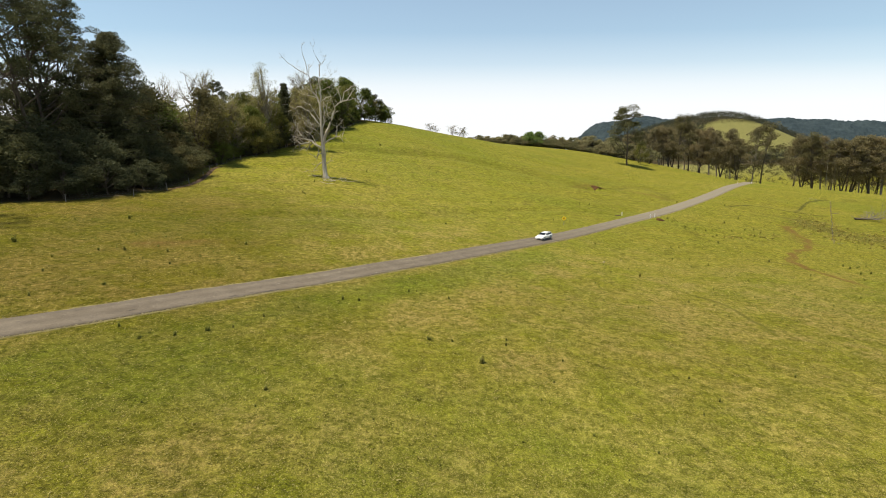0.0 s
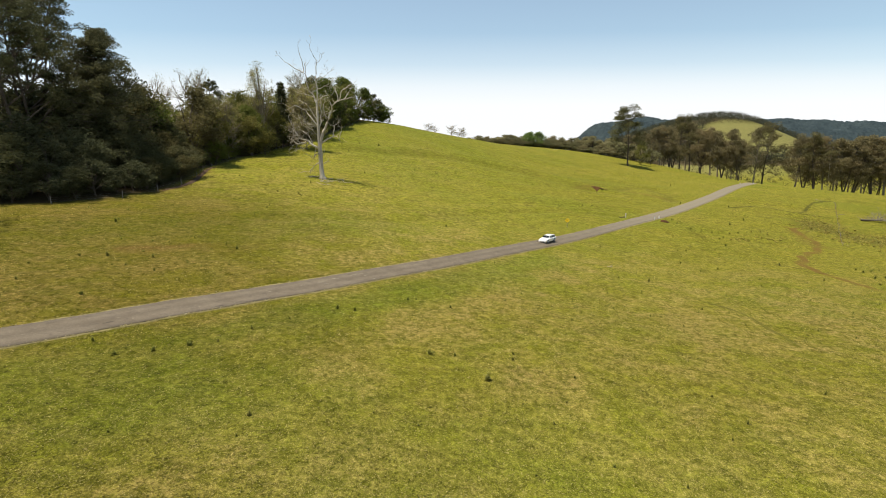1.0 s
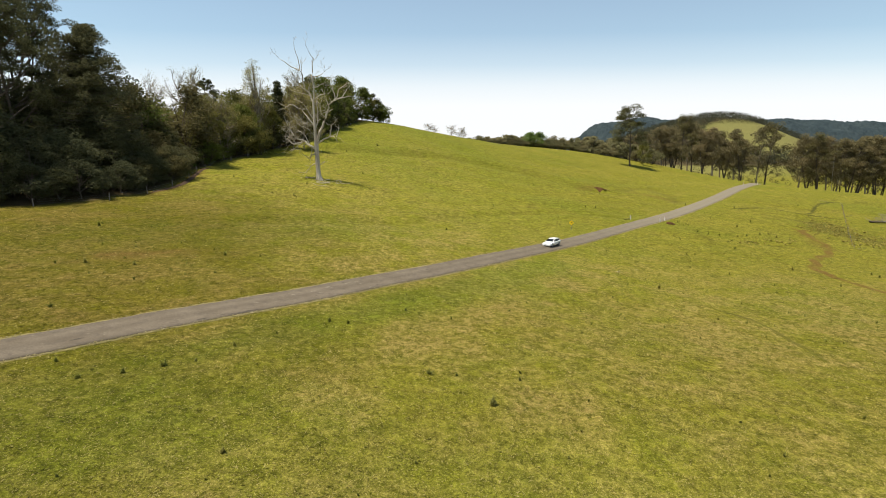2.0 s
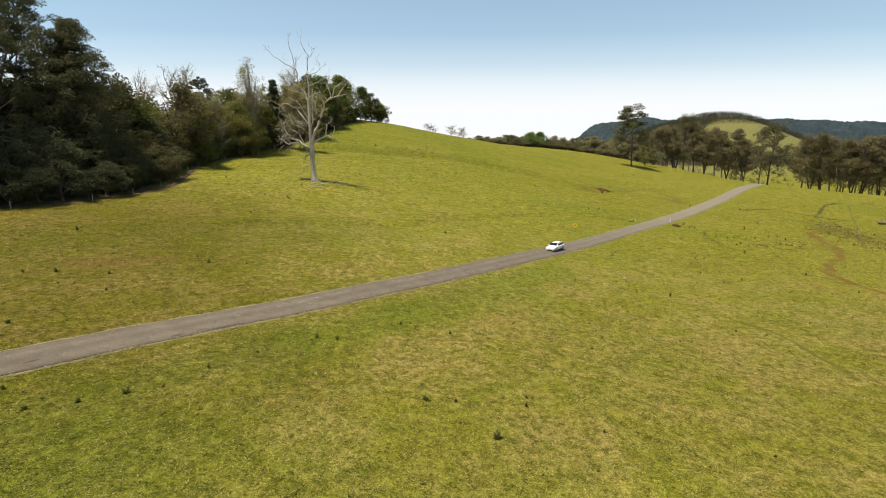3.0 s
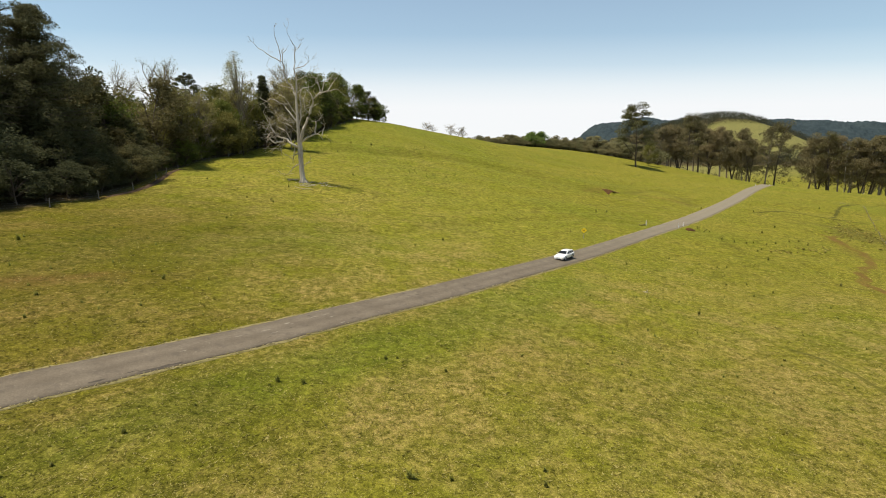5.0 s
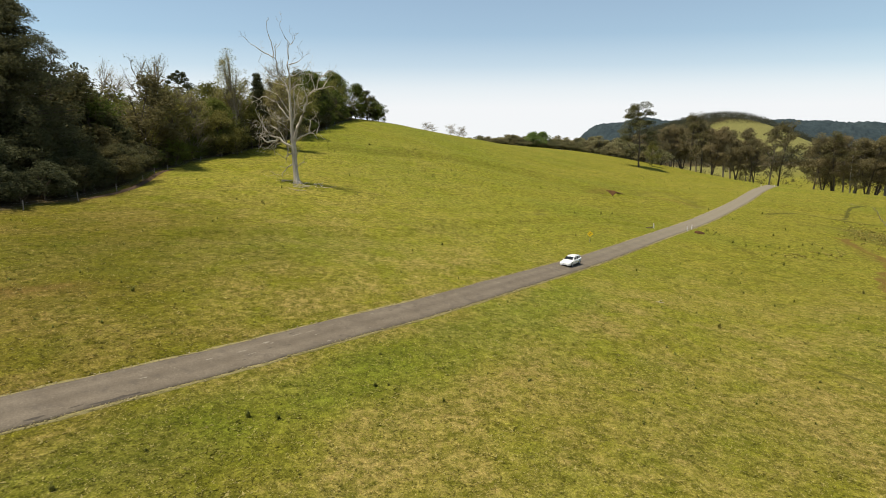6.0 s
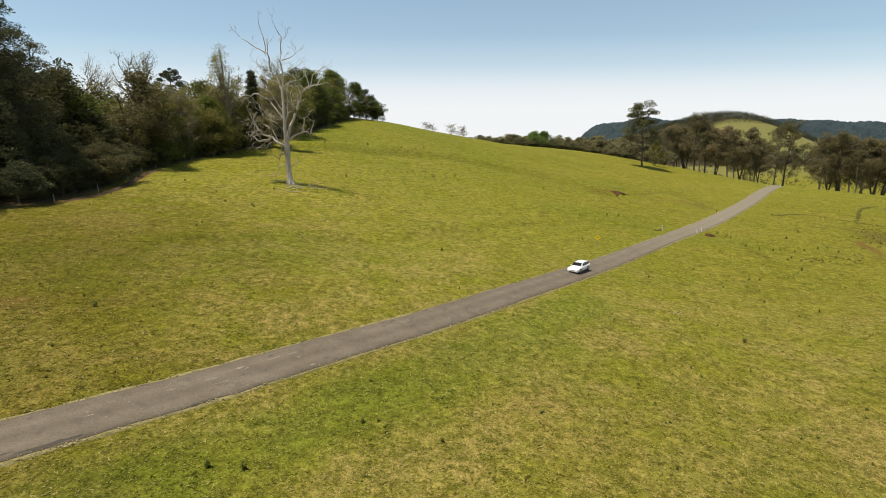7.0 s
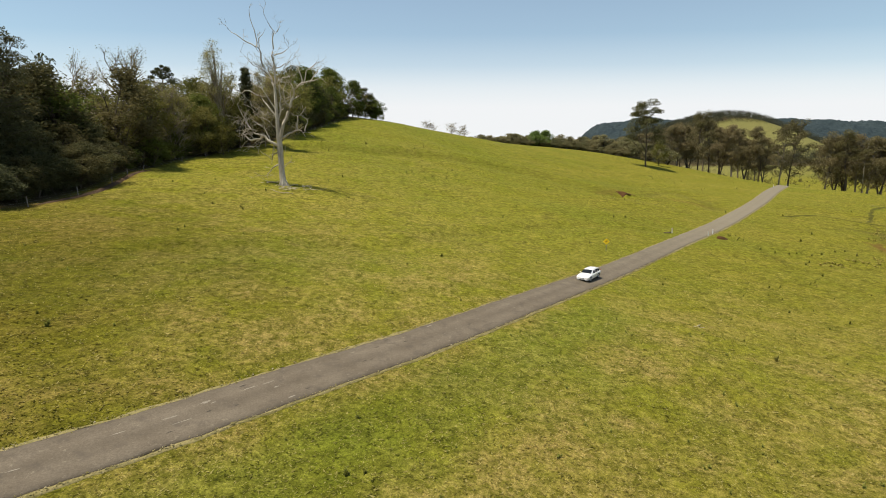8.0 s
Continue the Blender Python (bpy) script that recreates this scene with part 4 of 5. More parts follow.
    # limbs on the side of the wood
    fork(0.22, (-0.85, 15.6), (-2.8, 18.0), (-4.5, 20.0), (-6.7, 21.2), (-8.7, 20.7), (-10.4, 21.5), twigs=4, turn=0.2)
    fork(0.16, (-0.85, 17.0), (-2.6, 19.9), (-3.6, 21.6), (-5.6, 22.6), twigs=4, turn=-0.3)
    fork(0.36, (-0.7, 8.8), (-2.3, 9.8), (-3.8, 11.2), (-5.0, 10.5), (-7.0, 10.2), (-8.2, 11.0), (-9.4, 11.7), (-8.4, 12.9), (-6.7, 12.7), twigs=4, turn=0.2)
    fork(0.24, (-3.6, 11.1), (-5.8, 11.7), (-7.7, 14.1), (-8.2, 15.6), (-9.2, 18.0), twigs=5, turn=-0.2)
    fork(0.16, (-2.3, 9.8), (-3.6, 12.6), (-5.4, 14.0), (-6.8, 14.4), twigs=5, turn=0.3)
    fork(0.14, (-0.8, 12.6), (-2.4, 14.4), (-4.8, 15.4), (-6.0, 17.4), twigs=5, turn=-0.35)
    fork(0.17, (-0.8, 7.8), (-1.9, 7.3), (-2.6, 5.9), (-3.8, 6.8), (-4.8, 7.1), twigs=3, turn=0.3)
    fork(0.14, (-1.8, 9.4), (-2.0, 7.6), (-2.6, 6.2), twigs=3, turn=-0.3)
    fork(0.16, (-0.6, 4.9), (-2.3, 3.9), (-3.3, 2.7), (-3.4, 1.5), twigs=2, turn=-0.2)
    fork(0.10, (-0.1, 3.9), (1.0, 4.9), (2.0, 5.4), twigs=1, turn=-0.2)
    fork(0.10, (-0.2, 6.3), (0.5, 7.4), (0.6, 8.4), twigs=1, turn=-0.2)
    # dead brush hanging in the lower limbs
    for px, pz in ((-3.6, 10.4), (-5.0, 10.2), (-5.8, 12.6), (-7.2, 12.2), (-7.0, 15.2), (-4.2, 13.6), (-2.6, 16.4), (-4.4, 17.6), (2.4, 19.8), (1.0, 17.2)):
        fork(0.08, (px, pz), (px - 0.9, pz - 0.5), (px - 1.5, pz - 1.6), twigs=5, turn=rng.uniform(-0.5, 0.5))
    part("trunk", trunk.mesh("trunk", DEAD_WOOD), DEAD_WOOD, ob)


build_dead_tree(-34.0, 149.2)


def fallen_branch(name, x, y, length, radius, turn, seed, label, group, level=2, wood=None):
    """A dead branch that lies on the ground."""
    rng = random.Random(seed)
    tubes = Tubes(5)
    limbs(rng, tubes, [], (0, 0, radius), (1, 0, 0.05), length, radius, level, (2, 4), 0.5, 0.6, 0.12, 0.0, 0.4)
    for v in tubes.verts:
        v.z = abs(v.z) * 0.55
    ob = new(name, tubes.mesh(name, wood or DEAD_WOOD))
    slope = math.degrees(math.atan2(land_at(x + 1, y) - land_at(x - 1, y), 2))
    ob.matrix_basis = pose(x, y, land_at(x, y) - 0.02, 0, -slope, 0) @ pose(0, 0, 0, 0, 0, turn)
    tagged(ob, label, "fallen branch", group)


for k in range(30):
    w, far = dice.uniform(0, 6.283), 7.0 * dice.random()
    fallen_branch("fallen_branch", -32.6 + math.cos(w) * far * 1.2, 147.8 + math.sin(w) * far * 0.8, dice.uniform(0.9, 3.2), dice.uniform(0.07, 0.15), dice.uniform(0, 360), 100 + k, "bleached branch fallen beside the dead tree", "branches under the dead tree")
def build_fallen_tree(x, y, turn):
    """A dead tree thrown on its side: the trunk lies in the grass and its bare limbs stand up."""
    rng = random.Random(77)
    ob = thing("fallen_tree", pose(x, y, land_at(x, y), 0, 3, turn), "bleached fallen tree with bare limbs heaped on the grass", "fallen tree")
    trunk = Tubes(8)
    trunk.limb([(-0.6, 0, 0.40), (-0.4, 0, 0.42), (1.5, 0.1, 0.45), (3.5, 0.2, 0.5), (5.4, 0.2, 0.6), (7.0, 0.3, 0.7)], [0.26, 0.38, 0.36, 0.30, 0.22, 0.12])
    part("trunk", trunk.mesh("trunk", BARK), BARK, ob, "dark weathered trunk")
    for k in range(22):
        limb = Tubes(4)
        limbs(rng, limb, [], (3.0 + 0.24 * k, rng.gauss(0, 0.7), 0.5), (rng.gauss(0.3, 0.7), rng.gauss(0.2, 0.8), rng.uniform(0.0, 0.75)), rng.uniform(2.0, 3.8), 0.11, 2, (2, 4), 0.66, 0.6, 0.14, 0.02, 0.4)
        for v in limb.verts:
            v.z = max(v.z, -0.1)
        part("limb", limb.mesh("limb", POST_WOOD), POST_WOOD, ob)


build_fallen_tree(159.6, 196.0, -8)
for k, (x, y, length) in enumerate(((29.0, 92.0, 0.9), (29.5, 92.3, 0.7))):
    fallen_branch("fallen_branch", x, y, length * 0.8, 0.05, 40 * k, 150 + k, "small pale dead stick in the grass", "dead sticks")


def dead_pole(x, y, height, seed, label):
    rng = random.Random(seed)
    ob = thing("dead_sapling", pose(x, y, land_at(x, y)), label, "dead tree")
    tubes, twigs = Tubes(6), Tubes(4)
    path = wander(rng, (0, 0, -0.4), (-0.1, 0, 1), height + 0.4, 8, 0.05, 0.02)
    tubes.limb(path, [0.2 - 0.02 * i for i in range(9)])
    for i in (3, 5, 6, 7, 8):
        limbs(rng, twigs, [], path[i], (rng.gauss(0, 1), rng.gauss(0, 1), 0.5), 1.4, 0.05, 1, (1, 3))
    part("trunk", tubes.mesh("trunk", DEAD_WOOD), DEAD_WOOD, ob)
    part("twigs", twigs.mesh("twigs", DEAD_WOOD), DEAD_WOOD, ob)


for k, (x, y, length, radius, turn) in enumerate(((113.4, 144.6, 1.8, 0.10, 20), (159.5, 208, 2.2, 0.18, 15), (181, 247, 3.5, 0.12, 140))):
    fallen_branch("fallen_log", x, y, length, radius, turn, 160 + k, "weathered log lying beside the paddock fence", "logs along the fence", 1, POST_WOOD)
fallen_branch("fallen_log", 53.2, 156.6, 1.6, 0.30, 10, 170, "dark old log beside the guide post", "", 1, BARK)
dead_pole(303, 405, 37, 4, "tall bleached dead trunk in the belt of gums")


# ---------------------------------------------------------------- fence, sign, posts
def box(sx, sy, sz, bevel=0.0, at=(0, 0, 0)):
    bm = bmesh.new()
    bmesh.ops.create_cube(bm, size=1, matrix=Matrix.Translation(at) @ Matrix.Diagonal((sx, sy, sz, 1)))
    if bevel:
        bmesh.ops.bevel(bm, geom=bm.edges[:], offset=bevel, segments=2, affect="EDGES")
    return bm


WIRE = grained("fence_wire", (0.30, 0.30, 0.29), (0.18, 0.17, 0.16), 20, 0.5, 0.8)


def build_fence():
    line = smooth_line([(float(wood_edge_x(y)) + 1.7, y) for y in (94, 103, 112, 124, 138, 156, 172, 192, 210, 235, 262, 290)], 9.0)
    ob = thing("fence", pose(0, 0, 0), "old post and wire fence along the edge of the wood", "fence")
    tube = Tubes(7)
    tube.limb([(0, 0, -0.4), (0.01, 0, 0.5), (0, 0.02, 1.30), (0, 0.02, 1.36)], [0.09, 0.085, 0.08, 0.05])
    me = tube.mesh("post", POST_WOOD)
    spots = []
    for x, y in line:
        post = part("post", me, POST_WOOD, ob)
        post.matrix_basis = pose(x, y, land_at(x, y), dice.gauss(0, 4), dice.gauss(0, 4), dice.uniform(0, 360)) @ Matrix.Diagonal((1, 1, dice.uniform(0.85, 1.15), 1))
        spots.append((x, y, land_at(x, y)))
    for up in (0.35, 0.7, 1.05):
        wire = Tubes(4)
        wire.limb([(x + 0.1, y, z + up) for x, y, z in spots], [0.006] * len(spots))
        part("wire", wire.mesh("wire", WIRE), WIRE, ob)


build_fence()


def build_paddock_fence():
    ob = thing("fence", pose(0, 0, 0), "low bleached post and wire fence across the pasture", "fence")
    tube = Tubes(7)
    tube.limb([(0, 0, -0.4), (0.03, 0, 0.35), (0, 0.03, 0.75), (0, 0.03, 0.8)], [0.075, 0.07, 0.065, 0.04])
    me = tube.mesh("post", POST_WOOD)
    spots = []
    for k in range(21):
        x, y = 112.5 + 72 * k / 20 + dice.gauss(0, 0.15), 145 + 98 * k / 20
        post = part("post", me, POST_WOOD, ob)
        post.matrix_basis = pose(x, y, land_at(x, y), dice.gauss(0, 6), dice.gauss(0, 6), dice.uniform(0, 360)) @ Matrix.Diagonal((1, 1, dice.uniform(0.8, 1.2), 1))
        spots.append((x, y, land_at(x, y)))
    for up in (0.25, 0.45, 0.65):
        wire = Tubes(4)
        wire.limb([(x + 0.08, y, z + up) for x, y, z in spots], [0.004] * len(spots))
        part("wire", wire.mesh("wire", WIRE), WIRE, ob)


build_paddock_fence()
YELLOW = grained("sign_yellow", (0.85, 0.58, 0.025), (0.78, 0.50, 0.02), 4, 0.5, relief=0.05)
BLACK = grained("black_paint", (0.022, 0.022, 0.022), (0.012, 0.012, 0.012), 8, 0.5)
STEEL = grained("galvanised_steel", (0.42, 0.43, 0.44), (0.30, 0.31, 0.32), 7, 0.45, 0.7)
WHITE_POST = grained("white_post_paint", (0.78, 0.77, 0.74), (0.62, 0.60, 0.56), 6, 0.6)
RED = grained("red_reflector", (0.55, 0.03, 0.02), (0.40, 0.02, 0.015), 12, 0.3)


def build_sign(x, y):
    ob = thing("warning_sign", pose(x, y, land_at(x, y), 0, 0, -12), "yellow diamond warning sign on a steel post beside the road", "road sign")
    tube = Tubes(8)
    tube.limb([(0, 0.04, -0.4), (0, 0.04, 2.35)], [0.04, 0.04])
    part("post", tube.mesh("post", STEEL), STEEL, ob, "grey steel post")
    bm = box(0.86, 0.86, 0.012)
    bmesh.ops.bevel(bm, geom=[e for e in bm.edges if abs((e.verts[0].co - e.verts[1].co).z) > 0.005], offset=0.06, segments=4, affect="EDGES")
    face = part("panel", bm, YELLOW, ob, "yellow diamond panel")
    face.matrix_basis = pose(0, -0.012, 1.72, 90, 0, 0) @ pose(0, 0, 0, 0, 0, 45)
    bm = bmesh.new()
    pts = ((-0.22, -0.10), (-0.10, -0.10), (0.02, 0.06), (0.12, 0.06), (0.12, -0.02), (0.28, 0.12), (0.12, 0.26), (0.12, 0.18), (-0.03, 0.18), (-0.15, 0.02), (-0.22, 0.02))
    low, top = [bm.verts.new((a, b, 0)) for a, b in pts], [bm.verts.new((a, b, 0.004)) for a, b in pts]
    bm.faces.new(top)
    bm.faces.new(low[::-1])
    for i in range(len(pts)):
        j = (i + 1) % len(pts)
        bm.faces.new((low[i], low[j], top[j], top[i]))
    arrow = part("symbol", bm, BLACK, face, "black bent arrow")
    arrow.matrix_basis = pose(-0.02, -0.03, 0.007, 0, 0, -45) @ Matrix.Scale(0.85, 4)


build_sign(30.9, 129.6)


def build_guide_post(x, y, tilt):
    ob = thing("guide_post", pose(x, y, land_at(x, y), tilt, -tilt * 0.6, -15), "white roadside guide post with a red reflector", "guide post", "guide posts along the road")
    bm = box(0.22, 0.05, 1.6, 0.008, (0, 0, 0.5))
    part("post", bm, WHITE_POST, ob)
    part("reflector", box(0.10, 0.006, 0.14, 0.002, (0, -0.028, 1.1)), RED, ob, "red reflector")


for x, y, tilt in ((64.6, 158.2, 3), (67.2, 161.2, -2), (55.3, 157.0, 4), (185.4, 323.0, 2), (205.2, 341.5, -2)):
    build_guide_post(x, y, tilt)


def soil_bank(name, line, width, lift, seed, label, mat=None):
    """A crumbled strip of bare earth with lumps."""
    rng = np.random.RandomState(seed)
    pts = smooth_line(line, 0.35)
    p = np.array(pts)
    d = np.gradient(p, axis=0)
    d /= np.linalg.norm(d, axis=1, keepdims=True)
    nrm = np.stack([d[:, 1], -d[:, 0]], 1)
    taper = np.sin(np.linspace(0, math.pi, len(p))) ** 0.6
    rows = []
    for s, up in ((-1, -0.1), (-0.6, 0.6), (-0.2, 1.0), (0.25, 0.55), (0.6, 0.2), (1, -0.1)):
        q = p + nrm * (s * width * taper * rng.uniform(0.75, 1.2, len(p)))[:, None]
        rows.append(np.column_stack([q, surface(q[:, 0], q[:, 1]) + lift * (up + rng.uniform(-0.15, 0.15, len(p))) * taper + 0.01 - 0.1 * (abs(s) == 1)]))
    v = np.stack(rows, 1)
    idx = np.arange(len(p) * 6).reshape(len(p), 6)
    f = np.stack([idx[:-1, :-1], idx[1:, :-1], idx[1:, 1:], idx[:-1, 1:]], -1).reshape(-1, 4)
    tagged(new(name, mesh_of(name, v.reshape(-1, 3), f, mat or SOIL, True)), label, "bare earth", kind="structure")


def scarp(name, line, height, seed, label, rise=1.0):
    """A torn step in the turf: a face of bare red earth under a crumbling rim."""
    rng = np.random.RandomState(seed)
    p = np.array(smooth_line(line, 0.3))
    n = len(p)
    d = np.gradient(p, axis=0)
    d /= np.linalg.norm(d, axis=1, keepdims=True)
    nrm = np.stack([-d[:, 1], d[:, 0]], 1)
    nrm *= np.where(nrm[:, 1:] < 0, -1, 1)
    run = np.linspace(0, 1, n)
    taper = np.clip(np.minimum(run * 6, (1 - run) * 1.9), 0, 1) ** 0.7
    shake = np.convolve(rng.normal(0, 1, n + 4), np.ones(5) / 5, "valid") * 0.12

    def strip(rows):
        out = []
        for s, up in rows:
            q = p + nrm * ((s * height + shake * (abs(s) < 1)) * taper + rng.normal(0, 0.04, n))[:, None]
            out.append(np.column_stack([q, surface(q[:, 0], q[:, 1]) + (up * height + 0.22 * (up > 0)) * taper * rise + rng.normal(0, 0.03, n) * taper + 0.03 * (up > 0) - 0.04 * (up < 0)]))
        k = len(rows)
        idx = np.arange(n * k).reshape(n, k)
        return np.stack(out, 1).reshape(-1, 3), np.stack([idx[:-1, :-1], idx[1:, :-1], idx[1:, 1:], idx[:-1, 1:]], -1).reshape(-1, 4)

    v, f = strip(((1.5, -0.03), (0.8, 0.62), (0.40, 0.95), (0.10, 0.80), (-0.35, 0.52), (-0.9, 0.26), (-1.5, -0.03)))
    tagged(new(name, mesh_of(name, v, f, SOIL, True)), label, "bare earth", kind="structure")


scarp("eroded_bank", [(61.6, 222.2), (63.0, 221.9), (64.7, 221.1), (66.6, 219.6), (69.4, 218.4)], 0.50, 1, "eroded bank of red earth in the grassy slope", 0.2)
scarp("culvert_bank", [(65.6, 156.4), (67.0, 156.2), (68.6, 156.8)], 0.42, 2, "torn bank of red earth beside the culvert")


def worn_line(name, line, width, strength, which, seed, label):
    """A line trodden or washed into the turf, fading out at its edges."""
    rng = np.random.RandomState(seed)
    p = np.array(smooth_line(line, 0.5))
    n = len(p)
    p = p + np.column_stack([np.convolve(rng.normal(0, 1, n + 8), np.ones(9) / 9, "valid") for _ in range(2)]) * width * 0.6
    d = np.gradient(p, axis=0)
    d /= np.linalg.norm(d, axis=1, keepdims=True)
    nrm = np.stack([d[:, 1], -d[:, 0]], 1)
    ends = np.clip(np.minimum(np.arange(n), np.arange(n)[::-1]) * 0.5 / 4.0, 0, 1)
    fade = ends * (0.8 + 0.5 * np.convolve(rng.normal(0, 1, n + 6), np.ones(7) / 7, "valid"))
    half = width * np.convolve(rng.uniform(0.6, 1.4, n + 4), np.ones(5) / 5, "valid")
    verts, amount = [], []
    for s in (-1.0, -0.66, -0.33, 0.0, 0.33, 0.66, 1.0):
        q = p + nrm * (s * half)[:, None]
        verts.append(np.column_stack([q, surface(q[:, 0], q[:, 1]) + 0.035 - 0.09 * abs(s) ** 4]))
        amount.append(np.clip(strength * fade * (1 - s * s), 0, 1))
    verts, amount = np.stack(verts, 1).reshape(-1, 3), np.stack(amount, 1).ravel()
    idx = np.arange(n * 7).reshape(n, 7)
    me = mesh_of(name, verts, np.stack([idx[:-1, :-1], idx[1:, :-1], idx[1:, 1:], idx[:-1, 1:]], -1).reshape(-1, 4), PASTURE, True)
    values = turf(verts[:, 0], verts[:, 1])
    values[which] = np.maximum(values[which], amount)
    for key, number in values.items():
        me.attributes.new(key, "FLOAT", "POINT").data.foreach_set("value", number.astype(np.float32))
    tagged(new(name, me), label, "worn line", kind="structure")


# the ditch lies flat; its dark colour stands in for shade inside it
worn_line("ditch", [(140.5, 203.5), (147, 210), (153, 217), (158, 223), (162.6, 229), (175.3, 240.8), (190.5, 252.5)], 1.0, 1.7, "mud_shade", 3, "dark line of a washed-out ditch in the pasture")
worn_line("cattle_track", [(110, 201), (120, 206), (127.5, 209), (133.5, 205.7), (139.6, 202.8), (144.4, 200.2), (152, 199)], 1.1, 1.2, "mud_shade", 4, "narrow cattle track worn into the grass")
worn_line("cattle_track", [(140, 201), (137, 193.6), (130.8, 184.5), (124, 178), (117, 172)], 0.9, 0.7, "mud_shade", 5, "narrow cattle track worn into the grass")
worn_line("cattle_track", [(112.5, 172), (112.8, 165.5), (108.2, 154.2), (106.6, 147.8), (101, 138.5), (95, 131), (89.5, 126.4), (82.5, 117.8), (77.1, 109.5), (75.6, 104.2), (75.5, 98.5), (76.6, 89.2)], 1.5, 1.15, "bare", 6, "red-brown cattle track trodden bare in the grass")
worn_line("cattle_track", [(118.5, 171), (113.5, 167), (110, 160)], 1.6, 1.4, "bare", 7, "red-brown cattle track trodden bare in the grass")
worn_line("bare_line", [(112.5, 145), (124.5, 161), (137.2, 177.5), (149, 193.5), (160.2, 210), (172, 226), (184.5, 243)], 0.6, 0.35, "bare", 8, "thin bare line under an old wire fence")
worn_line("cattle_track", [(36.3, 75.5), (39.0, 70.4), (39.6, 65.9), (39.6, 61), (38.5, 55)], 0.5, 0.7, "mud_shade", 9, "narrow cattle track worn into the grass")
soil_bank("brown_bank", [(-60.3, 113), (-60.6, 124), (-63.4, 137), (-66.5, 150), (-67.6, 158)], 0.8, 0.35, 7, "bank of brown dry grass and earth below the fence", BANK)


def edge_gravel():
    """Pale crumbs of gravel and broken seal along both edges of the near road."""
    r = np.random.RandomState(21)
    p = np.array(ROAD_LINE)
    d = np.gradient(p, axis=0)
    d /= np.linalg.norm(d, axis=1, keepdims=True)
    ok = np.flatnonzero((p[:, 1] > 30) & (p[:, 1] < 135))
    n = 8500
    k = r.choice(ok, n)
    side = np.where(r.uniform(0, 1, n) < 0.62, 1.0, -1.0)
    off = side * (ROAD_HALF + 0.03 + np.abs(r.normal(0, 0.15, n)))
    x = p[k, 0] + d[k, 1] * off + d[k, 0] * r.uniform(-0.3, 0.3, n)
    y = p[k, 1] - d[k, 0] * off + d[k, 1] * r.uniform(-0.3, 0.3, n)
    size = 0.026 * np.exp(r.normal(0, 0.4, n))
    centre = np.column_stack([x, y, land(x, y) + 0.03])
    way = np.array(((1, 0, 0), (0, 1, 0), (-1, 0, 0), (0, -1, 0), (0, 0, 0.8), (0, 0, -0.8)), float)
    v = centre[:, None, :] + way[None] * size[:, None, None] * r.uniform(0.6, 1.5, (n, 6, 1))
    tri = np.array(((0, 1, 4), (1, 2, 4), (2, 3, 4), (3, 0, 4), (1, 0, 5), (2, 1, 5), (3, 2, 5), (0, 3, 5)))
    f = (np.arange(n)[:, None, None] * 6 + tri[None]).reshape(-1, 3)
    tagged(new("edge_gravel", mesh_of("edge_gravel", v.reshape(-1, 3), f, GRAVEL)), "pale crumbs of gravel along the edges of the road", "gravel", kind="stuff")


def crumb_material():
    """Gravel and dry tufts: each crumb its own tone from earth to pale stone."""
    m, t, b = material("pale_gravel", 0.95, 0.0, 0.1)
    one = t.nodes.new("ShaderNodeNewGeometry").outputs["Random Per Island"]
    col = ramp(t, one, (0.0, (0.080, 0.066, 0.022)), (0.35, (0.165, 0.140, 0.042)), (0.75, (0.290, 0.235, 0.110)), (1.0, (0.430, 0.370, 0.235)))
    t.links.new(mix(t, 0.3, col, ramp(t, noise_tex(t, 25, 3), (0.3, (0.12, 0.10, 0.05)), (0.7, (0.34, 0.28, 0.16)))), b.inputs["Base Color"])
    return m


GRAVEL = crumb_material()
edge_gravel()


def road_mark(x, y, length, width, seed, mat=CHALK, label="pale worn patch on the asphalt"):
    """A worn patch or a stain on the asphalt."""
    i = min(range(len(ROAD_LINE)), key=lambda k: (ROAD_LINE[k][0] - x) ** 2 + (ROAD_LINE[k][1] - y) ** 2)
    (ax, ay), (bx, by) = ROAD_LINE[i], ROAD_LINE[i + 1]
    d = Vector((bx - ax, by - ay)).normalized()
    n = Vector((d.y, -d.x))
    rng, bm = random.Random(seed), bmesh.new()
    rim = []
    for k in range(14):
        w = k / 14 * 2 * math.pi
        r = rng.uniform(0.45, 1.1)
        p = Vector((x, y)) + d * (math.cos(w) * length / 2 * r) + n * (math.sin(w) * width / 2 * r)
        off = (p - Vector((ax, ay))).dot(n)
        rim.append(bm.verts.new((p.x, p.y, float(land(p.x, p.y)) + 0.026 + 0.05 * (1 - (off / (ROAD_HALF + 0.02)) ** 2))))
    bm.faces.new(rim)
    me = bpy.data.meshes.new("road_patch")
    bm.to_mesh(me)
    bm.free()
    me.materials.append(mat)
    tagged(new("road_patch", me), label, "road patch", "worn patches on the road", "structure")


for k, (x, y, length, width) in enumerate(((-11.0, 69.1, 1.0, 0.13), (-11.9, 68.2, 1.5, 0.09), (-10.3, 68.7, 0.35, 0.16), (-13.8, 66.1, 0.95, 0.26), (-13.3, 66.2, 0.4, 0.14), (-15.0, 64.2, 1.0, 0.14), (-14.2, 63.9, 1.3, 0.07), (-16.8, 62.4, 0.9, 0.10),
                                           (-9.0, 67.7, 0.6, 0.16), (-6.3, 74.9, 0.5, 0.24), (-0.5, 82.1, 1.0, 0.16), (8.6, 94.3, 0.7, 0.2), (8.0, 91.4, 0.6, 0.22), (-19.6, 58.9, 0.7, 0.1))):
    road_mark(x, y, length, width, k)
